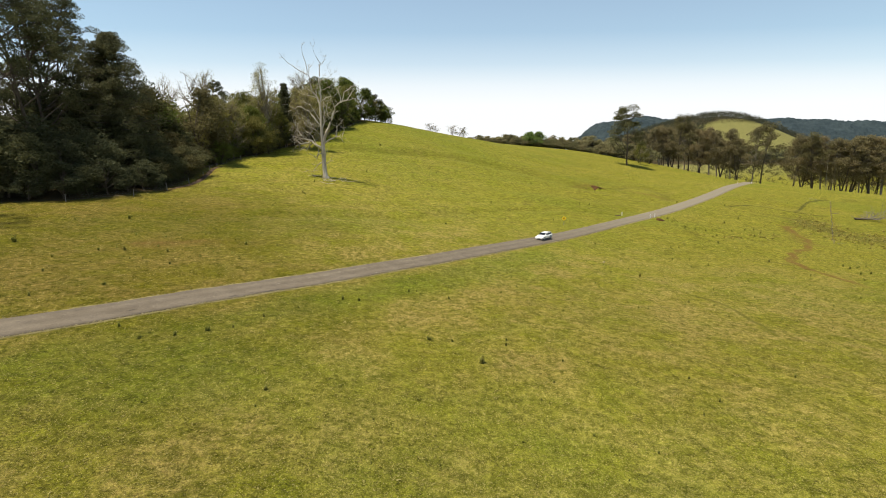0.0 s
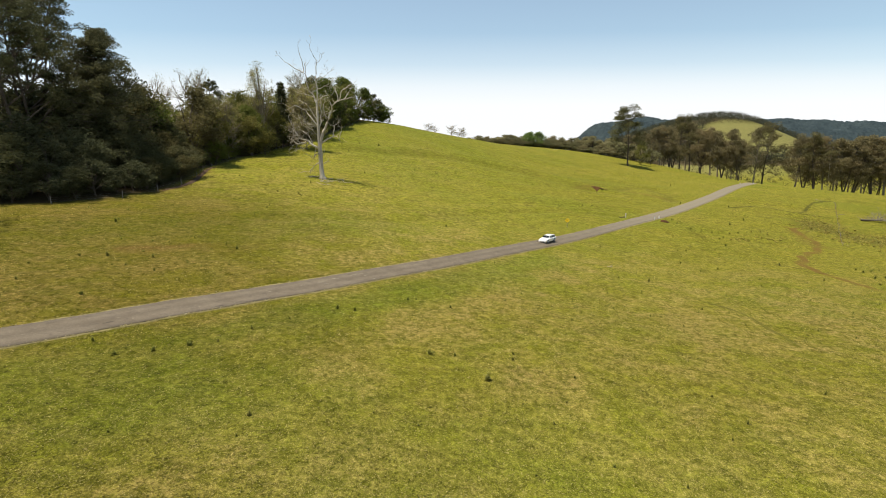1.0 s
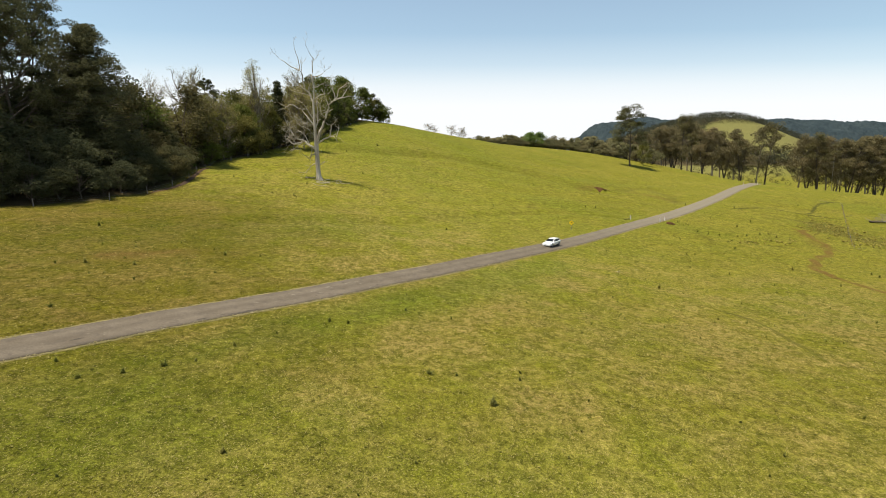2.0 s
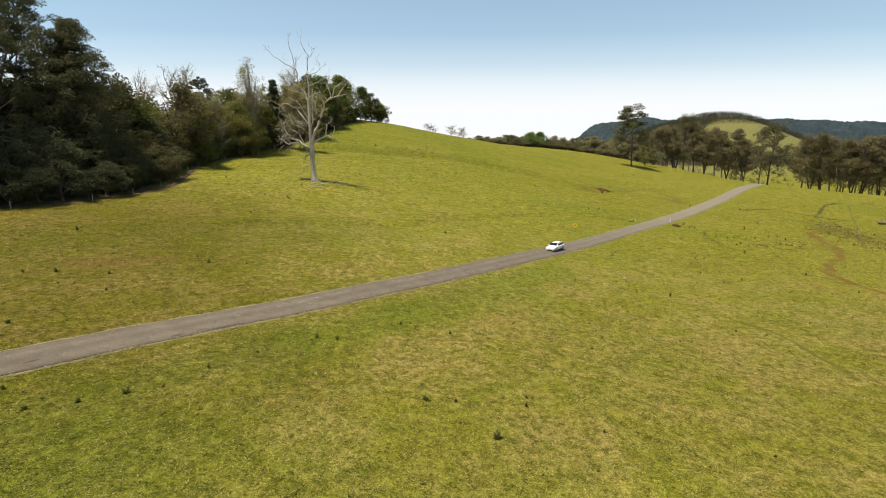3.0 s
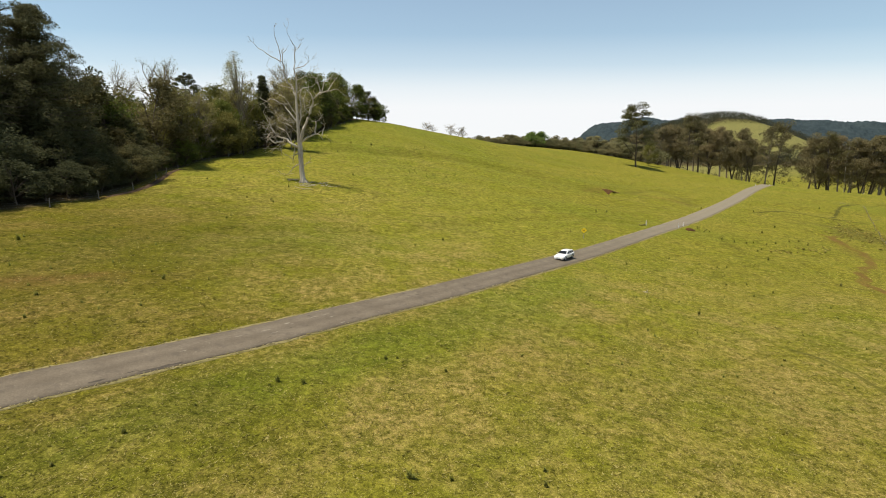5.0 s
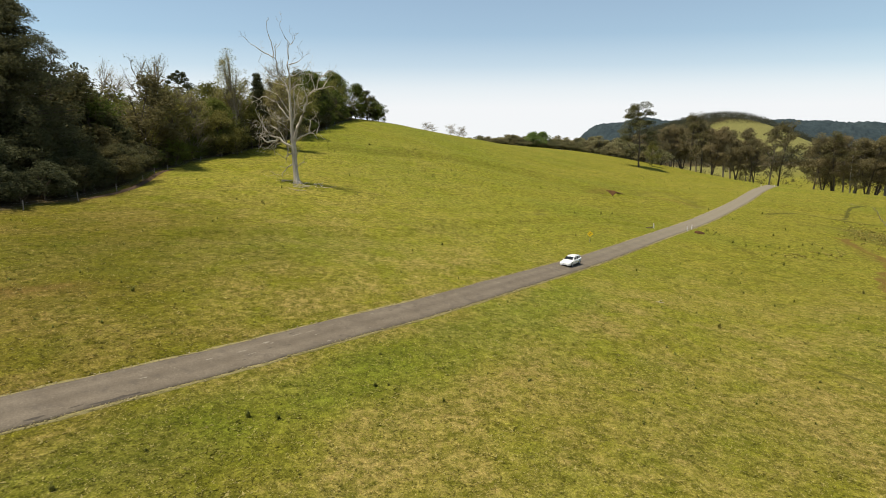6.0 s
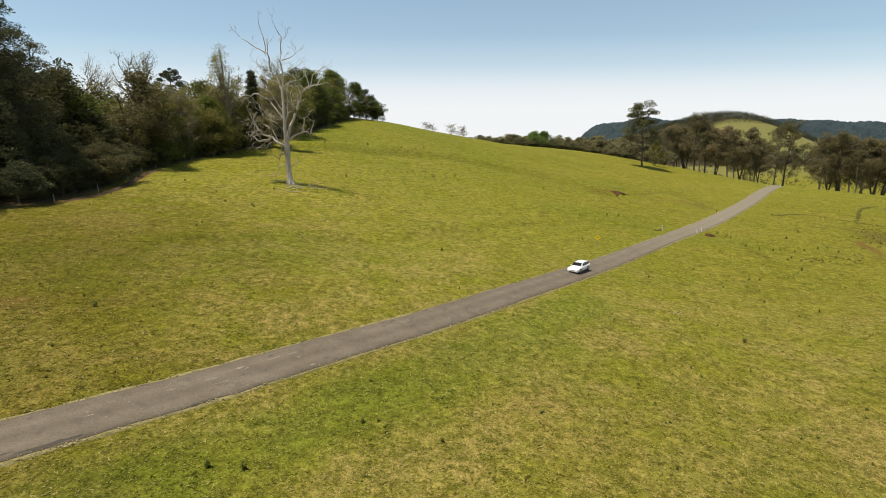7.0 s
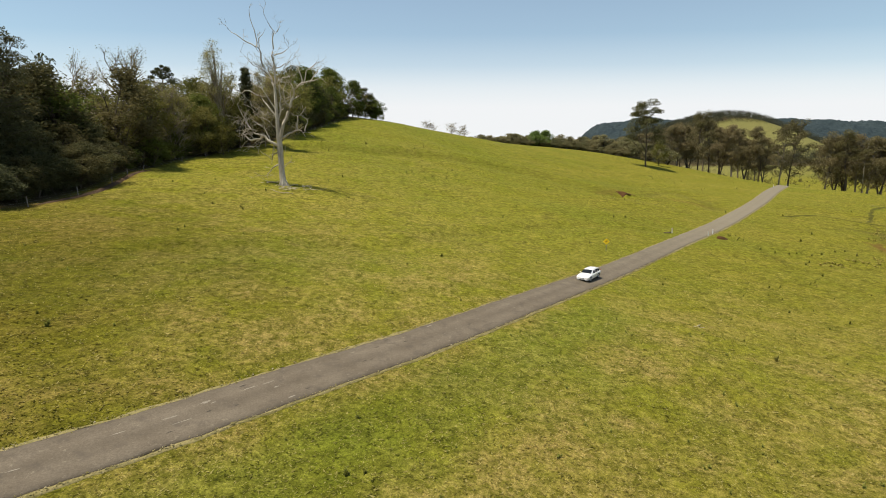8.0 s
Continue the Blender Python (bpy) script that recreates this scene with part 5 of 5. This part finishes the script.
for k, (x, y, length, width) in enumerate(((-19.7, 56.2, 3.4, 0.42), (-22.6, 53.4, 1.4, 0.25), (-21.3, 55.0, 1.2, 0.16), (-29.5, 46.6, 1.4, 0.25), (-2.4, 78.0, 1.0, 0.15), (-12.4, 68.4, 0.7, 0.22), (-13.2, 65.2, 0.5, 0.14), (-11.9, 66.1, 0.45, 0.1), (-4.0, 77.9, 0.5, 0.16),
                                           (-4.6, 76.3, 0.8, 0.14), (-5.2, 73.7, 0.7, 0.12), (-4.7, 74.1, 0.4, 0.12), (-10.7, 71.4, 0.5, 0.12), (-8.3, 68.9, 0.4, 0.1), (-11.8, 70.1, 0.4, 0.09), (3.3, 83.8, 0.6, 0.2), (-14.3, 62.9, 0.6, 0.1), (-7.1, 73.5, 0.4, 0.1))):
    road_mark(x, y, length, width, 40 + k, TAR, "dark tar stain on the asphalt")


# ---------------------------------------------------------------- the car
CAR_PAINT = grained("white_car_paint", (0.82, 0.80, 0.76), (0.78, 0.76, 0.73), 3, 0.22, relief=0.0, spec=0.5)
CAR_GLASS = grained("tinted_glass", (0.030, 0.034, 0.038), (0.022, 0.025, 0.028), 2, 0.06, relief=0.0, spec=0.6)
RUBBER = grained("tyre_rubber", (0.030, 0.030, 0.030), (0.018, 0.018, 0.018), 30, 0.85)
ALLOY = grained("alloy_rim", (0.50, 0.50, 0.51), (0.34, 0.34, 0.35), 12, 0.35, 0.8)
DARK_TRIM = grained("dark_trim", (0.030, 0.030, 0.032), (0.018, 0.018, 0.02), 20, 0.6)
LAMP_CLEAR = grained("lamp_lens", (0.55, 0.57, 0.60), (0.36, 0.38, 0.40), 14, 0.12, spec=0.6)
LAMP_RED = grained("tail_lens", (0.42, 0.02, 0.02), (0.30, 0.015, 0.015), 14, 0.15, spec=0.6)


def loft(stations, section):
    """A closed skin over mirrored half sections; each section runs from the underside up to the centre line."""
    bm, rings = bmesh.new(), []
    for s in stations:
        half = section(*s)
        ring = [bm.verts.new((s[0], y, z)) for y, z in half]
        ring += [bm.verts.new((s[0], -y, z)) for y, z in half[-2::-1]]
        rings.append(ring)
    n = len(rings[0])
    for a, b in zip(rings, rings[1:]):
        for i in range(n):
            bm.faces.new((a[i], a[(i + 1) % n], b[(i + 1) % n], b[i]))
    bm.faces.new(rings[0])
    bm.faces.new(rings[-1][::-1])
    bmesh.ops.recalc_face_normals(bm, faces=bm.faces[:])
    for f in bm.faces:
        f.smooth = len(f.verts) == 4
    return bm


CABIN = ((1.12, 0.80, 0.72, 0.94), (0.72, 0.81, 0.70, 1.19), (0.28, 0.82, 0.66, 1.405), (-0.3, 0.82, 0.65, 1.465), (-1.0, 0.82, 0.65, 1.47), (-1.7, 0.80, 0.63, 1.43), (-2.12, 0.78, 0.61, 1.36), (-2.36, 0.76, 0.62, 1.06))


def cabin_side(x, s, push=0.02):
    i = next(k for k in range(len(CABIN) - 1) if CABIN[k + 1][0] <= x)
    (xa, ba, ra, za), (xb, bb, rb, zb) = CABIN[i], CABIN[i + 1]
    t = (xa - x) / (xa - xb)
    belt, roof, z = ba + (bb - ba) * t, ra + (rb - ra) * t, za + (zb - za) * t - 0.05
    return Vector((x, belt + (roof - belt) * s + push, 0.90 + (z - 0.90) * s + push * 0.4))


def sheet(rows, thick=0.004):
    """A pane from a grid of places."""
    bm = bmesh.new()
    grid = [[bm.verts.new(p) for p in r] for r in rows]
    for a, b in zip(grid, grid[1:]):
        for i in range(len(a) - 1):
            bm.faces.new((a[i], a[i + 1], b[i + 1], b[i]))
    bmesh.ops.solidify(bm, geom=bm.faces[:], thickness=thick)
    bmesh.ops.recalc_face_normals(bm, faces=bm.faces[:])
    return bm


def build_car(x, y, turn, pitch):
    car = thing("station_wagon", pose(x, y, float(land(x, y)) + 0.055, 0, pitch, turn), "white station wagon with dark windows on the narrow road", "car")
    shell = ((-2.43, 0.34, 0.92, 0.74, 0.95), (-2.36, 0.28, 0.96, 0.86, 0.98), (-2.0, 0.24, 0.96, 0.91, 0.97), (-1.4, 0.22, 0.95, 0.93, 0.95), (-0.6, 0.20, 0.93, 0.93, 0.93), (0.3, 0.20, 0.92, 0.93, 0.93),
             (1.0, 0.20, 0.90, 0.93, 0.95), (1.5, 0.22, 0.86, 0.93, 0.90), (1.95, 0.22, 0.80, 0.92, 0.87), (2.22, 0.23, 0.75, 0.89, 0.80), (2.38, 0.26, 0.68, 0.81, 0.71), (2.45, 0.31, 0.58, 0.68, 0.60))
    body = part("body", loft(shell, lambda sx, low, edge, wide, top: [(0, low), (wide * 0.80, low), (wide * 0.95, low + 0.07), (wide, low + (edge - low) * 0.5), (wide * 0.985, edge - 0.08), (wide * 0.93, edge - 0.01), (wide * 0.80, edge + (top - edge) * 0.4), (wide * 0.4, top), (0, top + 0.005)]), CAR_PAINT, car)
    part("roof", loft([(s[0], *s[1:]) for s in CABIN], lambda sx, belt, roof, top: [(0, 0.86), (belt, 0.86), (belt, 0.90), (belt + (roof - belt) * 0.5, 0.90 + (top - 0.95) * 0.5), (roof, top - 0.05), (roof * 0.88, top - 0.012), (roof * 0.5, top), (0, top + 0.008)]), CAR_PAINT, car)
    for side in (1, -1):
        for name, x0, x1, s0, s1 in (("front_side_window", 0.62, -0.28, 0.04, 0.90), ("rear_side_window", -0.36, -1.22, 0.04, 0.90), ("quarter_window", -1.30, -2.05, 0.08, 0.88)):
            rows = []
            for s in (s0, (s0 + s1) / 2, s1):
                a, b = (x0 - 0.42 * (s - s0) if name == "front_side_window" else x0), (x1 + 0.12 * (s - s0) if name == "quarter_window" else x1)
                rows.append([cabin_side(a + (b - a) * k / 4, s) * Vector((1, 1, 1)) for k in range(5)])
            rows = [[Vector((p.x, p.y * side, p.z)) for p in r] for r in rows]
            part(name, sheet(rows), CAR_GLASS, car, "dark tinted side window")
        lamp_rows = [[Vector((2.46 - 0.045 * k - 0.035 * k * k, side * (0.50 + 0.135 * k), z)) for k in range(4)] for z in (0.56, 0.65, 0.72)]
        part("headlight", sheet(lamp_rows, 0.03), LAMP_CLEAR, car, "clear swept-back headlight")
        part("tail_light", box(0.10, 0.10, 0.34, 0.02, (-2.36, side * 0.78, 0.84)), LAMP_RED, car, "red tail light")
        mirror = part("mirror", box(0.12, 0.20, 0.13, 0.04, (0.66, side * 0.99, 1.0)), CAR_PAINT, car)
        part("glass", box(0.006, 0.15, 0.09, 0.0, (0.597, side * 0.99, 1.0)), CAR_GLASS, mirror)
        for hx in (-0.15, -1.12):
            part("door_handle", box(0.20, 0.03, 0.035, 0.01, (hx, side * 0.945, 0.80)), CAR_PAINT, car)
        for sx in (0.86, -0.33, -1.22):
            part("door_seam", box(0.012, 0.008, 0.52, 0.0, (sx, side * 0.925, 0.60)), DARK_TRIM, car, "dark door gap")
        part("side_skirt", box(2.1, 0.06, 0.09, 0.02, (0.05, side * 0.87, 0.21)), DARK_TRIM, car, "dark sill")
        rail = Tubes(6)
        rail.limb([(0.1, side * 0.60, 1.455), (0.0, side * 0.60, 1.50), (-1.6, side * 0.60, 1.48), (-1.75, side * 0.59, 1.43)], [0.016] * 4)
        part("roof_rail", rail.mesh("roof_rail", DARK_TRIM), DARK_TRIM, car, "dark roof rail")
    part("windscreen", sheet([[Vector((1.10 - 0.78 * s, k * (0.70 - 0.06 * s) / 2, 0.955 + 0.445 * s + 0.045 - 0.012 * abs(k))) for k in (-2, -1, 0, 1, 2)] for s in (0.08, 0.35, 0.65, 0.94)]), CAR_GLASS, car, "dark windscreen")
    part("rear_window", sheet([[Vector((-2.395 + 0.245 * s, k * 0.29, 1.06 + 0.30 * s)) for k in (-2, -1, 0, 1, 2)] for s in (0.05, 0.5, 0.95)]), CAR_GLASS, car, "dark tailgate window")
    part("grille", box(0.03, 0.62, 0.09, 0.01, (2.445, 0, 0.52)), DARK_TRIM, car, "dark grille")
    part("air_intake", box(0.03, 0.95, 0.11, 0.02, (2.45, 0, 0.33)), DARK_TRIM, car, "dark lower intake")
    part("number_plate", box(0.012, 0.37, 0.11, 0.003, (2.475, 0, 0.43)), WHITE_POST, car, "plain pale number plate")
    part("number_plate", box(0.012, 0.37, 0.11, 0.003, (-2.437, 0, 0.72)), WHITE_POST, car, "plain pale number plate")
    part("underbody", box(4.3, 1.5, 0.12, 0.03, (0, 0, 0.24)), DARK_TRIM, car, "dark underbody")
    for wx in (1.50, -1.41):
        for side in (1, -1):
            wheel = new("wheel")
            wheel.parent = car
            wheel.matrix_basis = pose(wx, side * 0.83, 0.335)
            for name, mat, rings, label in (
                    ("tyre", RUBBER, ((0.235, -0.10), (0.315, -0.11), (0.335, -0.08), (0.335, 0.08), (0.315, 0.112), (0.235, 0.10)), "black tyre"),
                    ("rim", ALLOY, ((0.235, 0.09), (0.215, 0.095), (0.19, 0.05), (0.07, 0.075), (0.03, 0.09)), "silver alloy rim")):
                bm, loops = bmesh.new(), []
                for r, off in rings:
                    loops.append([bm.verts.new((r * math.cos(k * math.pi / 12), off * side, r * math.sin(k * math.pi / 12))) for k in range(24)])
                for a, b in zip(loops, loops[1:]):
                    for k in range(24):
                        if not (name == "rim" and a is loops[2] and k % 5 == 4):
                            bm.faces.new((a[k], a[(k + 1) % 24], b[(k + 1) % 24], b[k]))
                bmesh.ops.recalc_face_normals(bm, faces=bm.faces[:])
                part(name, bm, mat, wheel, label)
            # dark ring added round the arch to stand in for its shaded gap
            arch = Tubes(6)
            arch.limb([(wx + 0.385 * math.cos(a), side * 0.905, 0.335 + 0.385 * math.sin(a)) for a in np.linspace(-0.1, math.pi + 0.1, 15)], [0.045] * 15)
            part("wheel_arch", arch.mesh("wheel_arch", DARK_TRIM), DARK_TRIM, car, "dark ring in place of the shade in the wheel arch gap")
    return car


build_car(21.6, 108.0, -127.5, 0.6)


# ---------------------------------------------------------------- weeds and grass
def weed_mesh(seed, height, stems=9, count=5, leaf=0.30):
    """A thistle-like tuft: stems that rise from one root, set with ragged leaves that spread at the foot."""
    rng = random.Random(seed)
    verts, faces = [], []
    for k in range(stems):
        lean = 0.08 if k == 0 else 0.34
        path = wander(rng, (rng.gauss(0, 0.02), rng.gauss(0, 0.02), -0.05), (rng.gauss(0, lean), rng.gauss(0, lean), 1), height * (1.0 if k == 0 else rng.uniform(0.4, 0.85)), 4, 0.10, 0.04)
        base = len(verts)
        for i, p in enumerate(path):
            for j in range(3):
                r = height * (0.026 - 0.005 * i)
                verts.append(p + Vector((r * math.cos(j * 2.094), r * math.sin(j * 2.094), 0)))
        for i in range(4):
            for j in range(3):
                a, b = base + 3 * i + j, base + 3 * i + (j + 1) % 3
                faces += [(a, b, b + 3), (a, b + 3, a + 3)]
        for i, p in enumerate(path):
            for _ in range(count + (2 if i < 2 else 0)):
                w, ln = rng.uniform(0, 6.283), height * leaf * rng.uniform(0.6, 1.2) * (1.25 - 0.2 * i)
                out = Vector((math.cos(w), math.sin(w), rng.uniform(0.4, 2.0))).normalized()
                side = Vector((-math.sin(w), math.cos(w), rng.gauss(0, 0.3))).normalized() * ln * rng.uniform(0.16, 0.28)
                q = len(verts)
                mid = p + out * ln * 0.45
                verts += [p.copy(), mid + side, p + out * ln, mid - side]
                faces += [(q, q + 1, q + 2), (q, q + 2, q + 3)]
    for v in verts:
        v.z = max(v.z, -0.04)
    return mesh_of("weed_tuft", [tuple(v) for v in verts], faces, LEAF_WEED)


WEEDS = [weed_mesh(200 + k, 0.6, 8, 3) for k in range(6)]
SMALL_WEEDS = [weed_mesh(220 + k, 0.6, 2, 1, 0.46) for k in range(5)]


def weed(x, y, height, size=1.05):
    ob = new("weed_tuft", WEEDS[dice.randint(0, 5)])
    s = height * size / 0.6
    ob.matrix_basis = pose(x, y, land_at(x, y), 0, 0, dice.uniform(0, 360)) @ Matrix.Diagonal((s * dice.uniform(0.8, 1.3), s * dice.uniform(0.8, 1.3), s, 1))
    tagged(ob, "dark green weed tuft standing in the pasture", "weed", "weeds in the pasture")


NEAR_WEEDS = ((10.3, 32.1, 0.27), (-12.4, 33.4, 0.39), (-1.8, 34.3, 0.24), (19.8, 36, 0.26), (7.5, 36.3, 0.26), (22.3, 38.4, 0.36), (-25.3, 40.6, 0.47), (-23.1, 42, 0.44), (3.4, 42, 0.74), (-28.2, 42.6, 0.44), (21.8, 42.6, 0.3), (-20.9, 43.4, 0.6), (10.8, 43.6, 0.31), (32.4, 44.2, 0.36), (-19.2, 44.7, 0.36), (-1.3, 46.2, 0.59), (0.9, 46.3, 0.34), (6, 46.4, 0.43), (-39.2, 46.8, 0.37), (-17.4, 47.7, 0.49), (6.2, 47.7, 0.36), (-35.4, 51.8, 0.53), (-43.1, 53.7, 0.36), (-11.2, 55.2, 0.57), (-9.4, 55.3, 0.44), (14.3, 58.6, 0.31), (0.7, 59.3, 0.34), (-46.6, 59.7, 0.4), (-4.2, 60.6, 0.48), (-33.5, 61.3, 0.42))
MIDDLE_WEEDS = ((-54.9, 64.5, 1.01), (-44.3, 64.6, 0.44), (-41.5, 65.5, 0.66), (-36.3, 66.2, 0.52), (34.7, 69.6, 0.39), (-28.7, 73.4, 0.6), (-51.2, 82.9, 0.74), (33.2, 83.9, 0.76), (2.7, 90.3, 0.51), (80, 94.4, 0.64), (70.4, 95.3, 0.65), (52.8, 99.5, 0.68), (83.6, 99.7, 0.79), (86.6, 100.8, 0.8), (46.8, 102.2, 0.58), (86, 105.5, 0.84), (-35.4, 106, 0.7), (88.8, 106.9, 0.73), (86.6, 108.1, 0.73), (-35.7, 108.4, 0.64), (0.6, 109, 0.73), (71.1, 109.1, 0.99), (33.5, 110.7, 0.62), (51.9, 114.6, 0.6), (54, 115.1, 0.65), (45, 119.5, 0.54), (-33.6, 124.4, 0.78), (-34.5, 125.9, 0.83), (-39.6, 126.4, 0.7), (69.3, 126.7, 0.85))
ROAD_WEEDS = ((29.3, 134.6, 0.6), (72.4, 135.4, 0.74), (12.4, 136.3, 0.61), (74.8, 137.9, 0.77), (80.8, 138.8, 0.78), (-54.8, 142.6, 0.78), (88.2, 142.8, 0.96), (-35.8, 142.8, 0.94), (75.2, 144.6, 0.81), (72.1, 144.6, 0.81), (80.4, 145, 0.81), (77.6, 145.8, 0.67), (70.1, 146.6, 0.82), (-19.4, 146.8, 0.65), (83.9, 146.9, 0.87), (94.5, 150.3, 1.01), (14.3, 151.5, 0.84), (90.7, 151.9, 0.91), (95, 154.5, 0.93), (71, 157.1, 0.88), (90.5, 163.1, 1.28), (37.1, 166.4, 0.74), (19.7, 168.2, 0.74), (45.5, 169.7, 1.13), (49.1, 171.2, 0.95), (-25.5, 172, 0.94), (102, 175.4, 1.17), (83.2, 188.9, 0.84), (91.9, 200.5, 1.11), (111.8, 202.7, 1.29))
HILL_WEEDS = ((60.8, 205.6, 0.93), (36, 209.7, 0.92), (-50.1, 213.3, 0.93), (-38.3, 214.4, 0.93), (-42.1, 221.2, 0.96), (151.6, 224.7, 1), (-36.9, 235.8, 1.02), (-28.6, 236.7, 1.8), (-15.5, 237.6, 1.03), (-10.2, 240.5, 1.05), (-7.3, 256.6, 1.12), (-28.2, 330.5, 1.07))
for x, y, height in NEAR_WEEDS + MIDDLE_WEEDS + ROAD_WEEDS + HILL_WEEDS:
    weed(x, y, height, 1.15 if y < 90 else 0.85)
for _ in range(70):
    y = 24 + 120 * dice.random() ** 1.5
    x = dice.uniform(-0.95, 0.95) * (y + 4)
    if float(off_line(x, y, ROAD)) > 3 and x > float(wood_edge_x(y)) + 3:
        weed(x, y, dice.uniform(0.10, 0.24) * (1 + y / 150))


def weed_patch(name, spots, label, mat=LEAF_WEED, spread=1.0):
    """Many small weeds that grow as one thicket."""
    rng, verts, corners, total = np.random.RandomState(len(spots)), [], [], 0
    shapes = []
    for me in SMALL_WEEDS:
        co = np.empty(len(me.vertices) * 3, np.float32)
        me.vertices.foreach_get("co", co)
        tri = np.empty(len(me.polygons) * 3, np.int32)
        me.loops.foreach_get("vertex_index", tri)
        shapes.append((co.reshape(-1, 3), tri.reshape(-1, 3)))
    for x, y, height in spots:
        v, tri = shapes[rng.randint(len(shapes))]
        corners.append(tri + total)
        total += len(v)
        v = v * (height * 0.95 / 0.6) * rng.uniform((0.9, 0.9, 0.8), (1.3, 1.3, 1.1)) * (spread, spread, 1)
        w = rng.uniform(0, 6.283)
        turned = np.column_stack([v[:, 0] * math.cos(w) - v[:, 1] * math.sin(w), v[:, 0] * math.sin(w) + v[:, 1] * math.cos(w), v[:, 2]])
        verts.append(turned + np.array((x, y, land_at(x, y))))
    v = np.concatenate(verts)
    tagged(new(name, mesh_of(name, v, np.concatenate(corners), mat)), label, "weeds", kind="stuff")


spots = []
for _ in range(60):
    y = dice.uniform(215, 345)
    spots.append((dice.uniform(-35, 165) * y / 300, y, dice.uniform(0.35, 0.9)))
for _ in range(50):
    spots.append((dice.gauss(100, 22), dice.gauss(300, 20), dice.uniform(0.5, 1.1)))
for _ in range(40):
    spots.append((dice.gauss(-8, 14), dice.gauss(205, 28), dice.uniform(0.5, 0.95)))
for _ in range(900):
    y = 60 + 290 * dice.random() ** 1.2
    x = dice.uniform(-0.75, 0.9) * y
    if float(off_line(x, y, ROAD)) > 4 and x > float(wood_edge_x(y)) + 4:
        spots.append((x, y, dice.uniform(0.15, 0.42) * (1 + y / 350)))
weed_patch("hillside_weeds", spots, "small dark weeds dotted over the grassy hill")
spots = []
swale = smooth_line(SWALE, 1.0)
for _ in range(800):
    x, y = swale[dice.randrange(len(swale))]
    along = dice.uniform(-17, 17)
    spots.append((x + 0.6 * along + dice.gauss(0, 3), y + 0.78 * along + dice.gauss(0, 3), dice.uniform(0.25, 0.75)))
for _ in range(26):
    s = dice.random()
    spots.append((77 + 21 * s + dice.gauss(0, 1.2), 137.5 + 9.5 * s + dice.gauss(0, 1.5), dice.uniform(0.3, 0.75)))
weed_patch("swale_weeds", spots, "brown-green weeds and rushes filling a shallow swale", LEAF_RUSH, 2.3)
for _ in range(14):
    weed(dice.gauss(71.5, 1.8), dice.gauss(160.5, 1.2), dice.uniform(0.4, 0.9), 0.6)


def build_grass():
    """Blades of grass over the near pasture, thinning out with distance."""
    r = np.random.RandomState(9)
    n = 540000
    y = np.exp(r.uniform(math.log(18), math.log(165), n))
    y = y + r.normal(0, 3.0, n) * ease(y, 30, 18)
    x = r.uniform(-1, 1, n) * (0.92 * np.abs(y) + 6)
    back = r.uniform(0, 1, n) < 0.03
    x, y = np.where(back, r.uniform(-60, 60, n), x), np.where(back, r.uniform(-30, 22, n), y)
    keep = (off_line(x, y, ROAD) > ROAD_HALF + 0.06 + np.abs(r.normal(0, 0.17, n))) & (x > wood_edge_x(np.clip(y, 40, 330)) + 1)
    thin = np.sin(x * 0.9 + 2 * np.sin(y * 0.6)) + np.sin(y * 1.1 + 1.5 * np.sin(x * 0.7)) + r.normal(0, 0.8, n)
    keep &= (thin > -2.6) & (r.uniform(0, 1, n) > ease(y, 75, 164) ** 0.8)
    x, y = x[keep], y[keep]
    z = surface(x, y)
    tall = 0.0150 * np.exp(r.normal(0, 0.32, len(x))) * (1 + np.maximum(y, 0) / 38)
    blades = 2
    x, y, z, tall = (np.repeat(a, blades) for a in (x, y, z, tall))
    m = len(x)
    x, y = x + r.normal(0, 0.05, m) * (1 + np.abs(y) / 60), y + r.normal(0, 0.05, m) * (1 + np.abs(y) / 60)
    w = r.uniform(0, 2 * math.pi, m)
    lean, wide = r.uniform(2.0, 4.6, m) * tall, tall * r.uniform(0.55, 1.15, m)
    v = np.empty((m, 3, 3))
    v[:, 0] = np.column_stack([x - np.sin(w) * wide, y + np.cos(w) * wide, z - 0.005])
    v[:, 1] = np.column_stack([x + np.sin(w) * wide, y - np.cos(w) * wide, z - 0.005])
    v[:, 2] = np.column_stack([x + np.cos(w) * lean, y + np.sin(w) * lean, z + 0.6 * tall + 0.005])
    me = mesh_of("grass", v.reshape(-1, 3), np.arange(3 * m).reshape(m, 3), BLADES)
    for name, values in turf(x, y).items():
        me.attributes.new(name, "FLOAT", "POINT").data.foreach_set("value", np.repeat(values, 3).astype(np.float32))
    tagged(new("grass", me), "short yellow-green pasture grass with dry straw-coloured blades", "grass", kind="stuff")


build_grass()
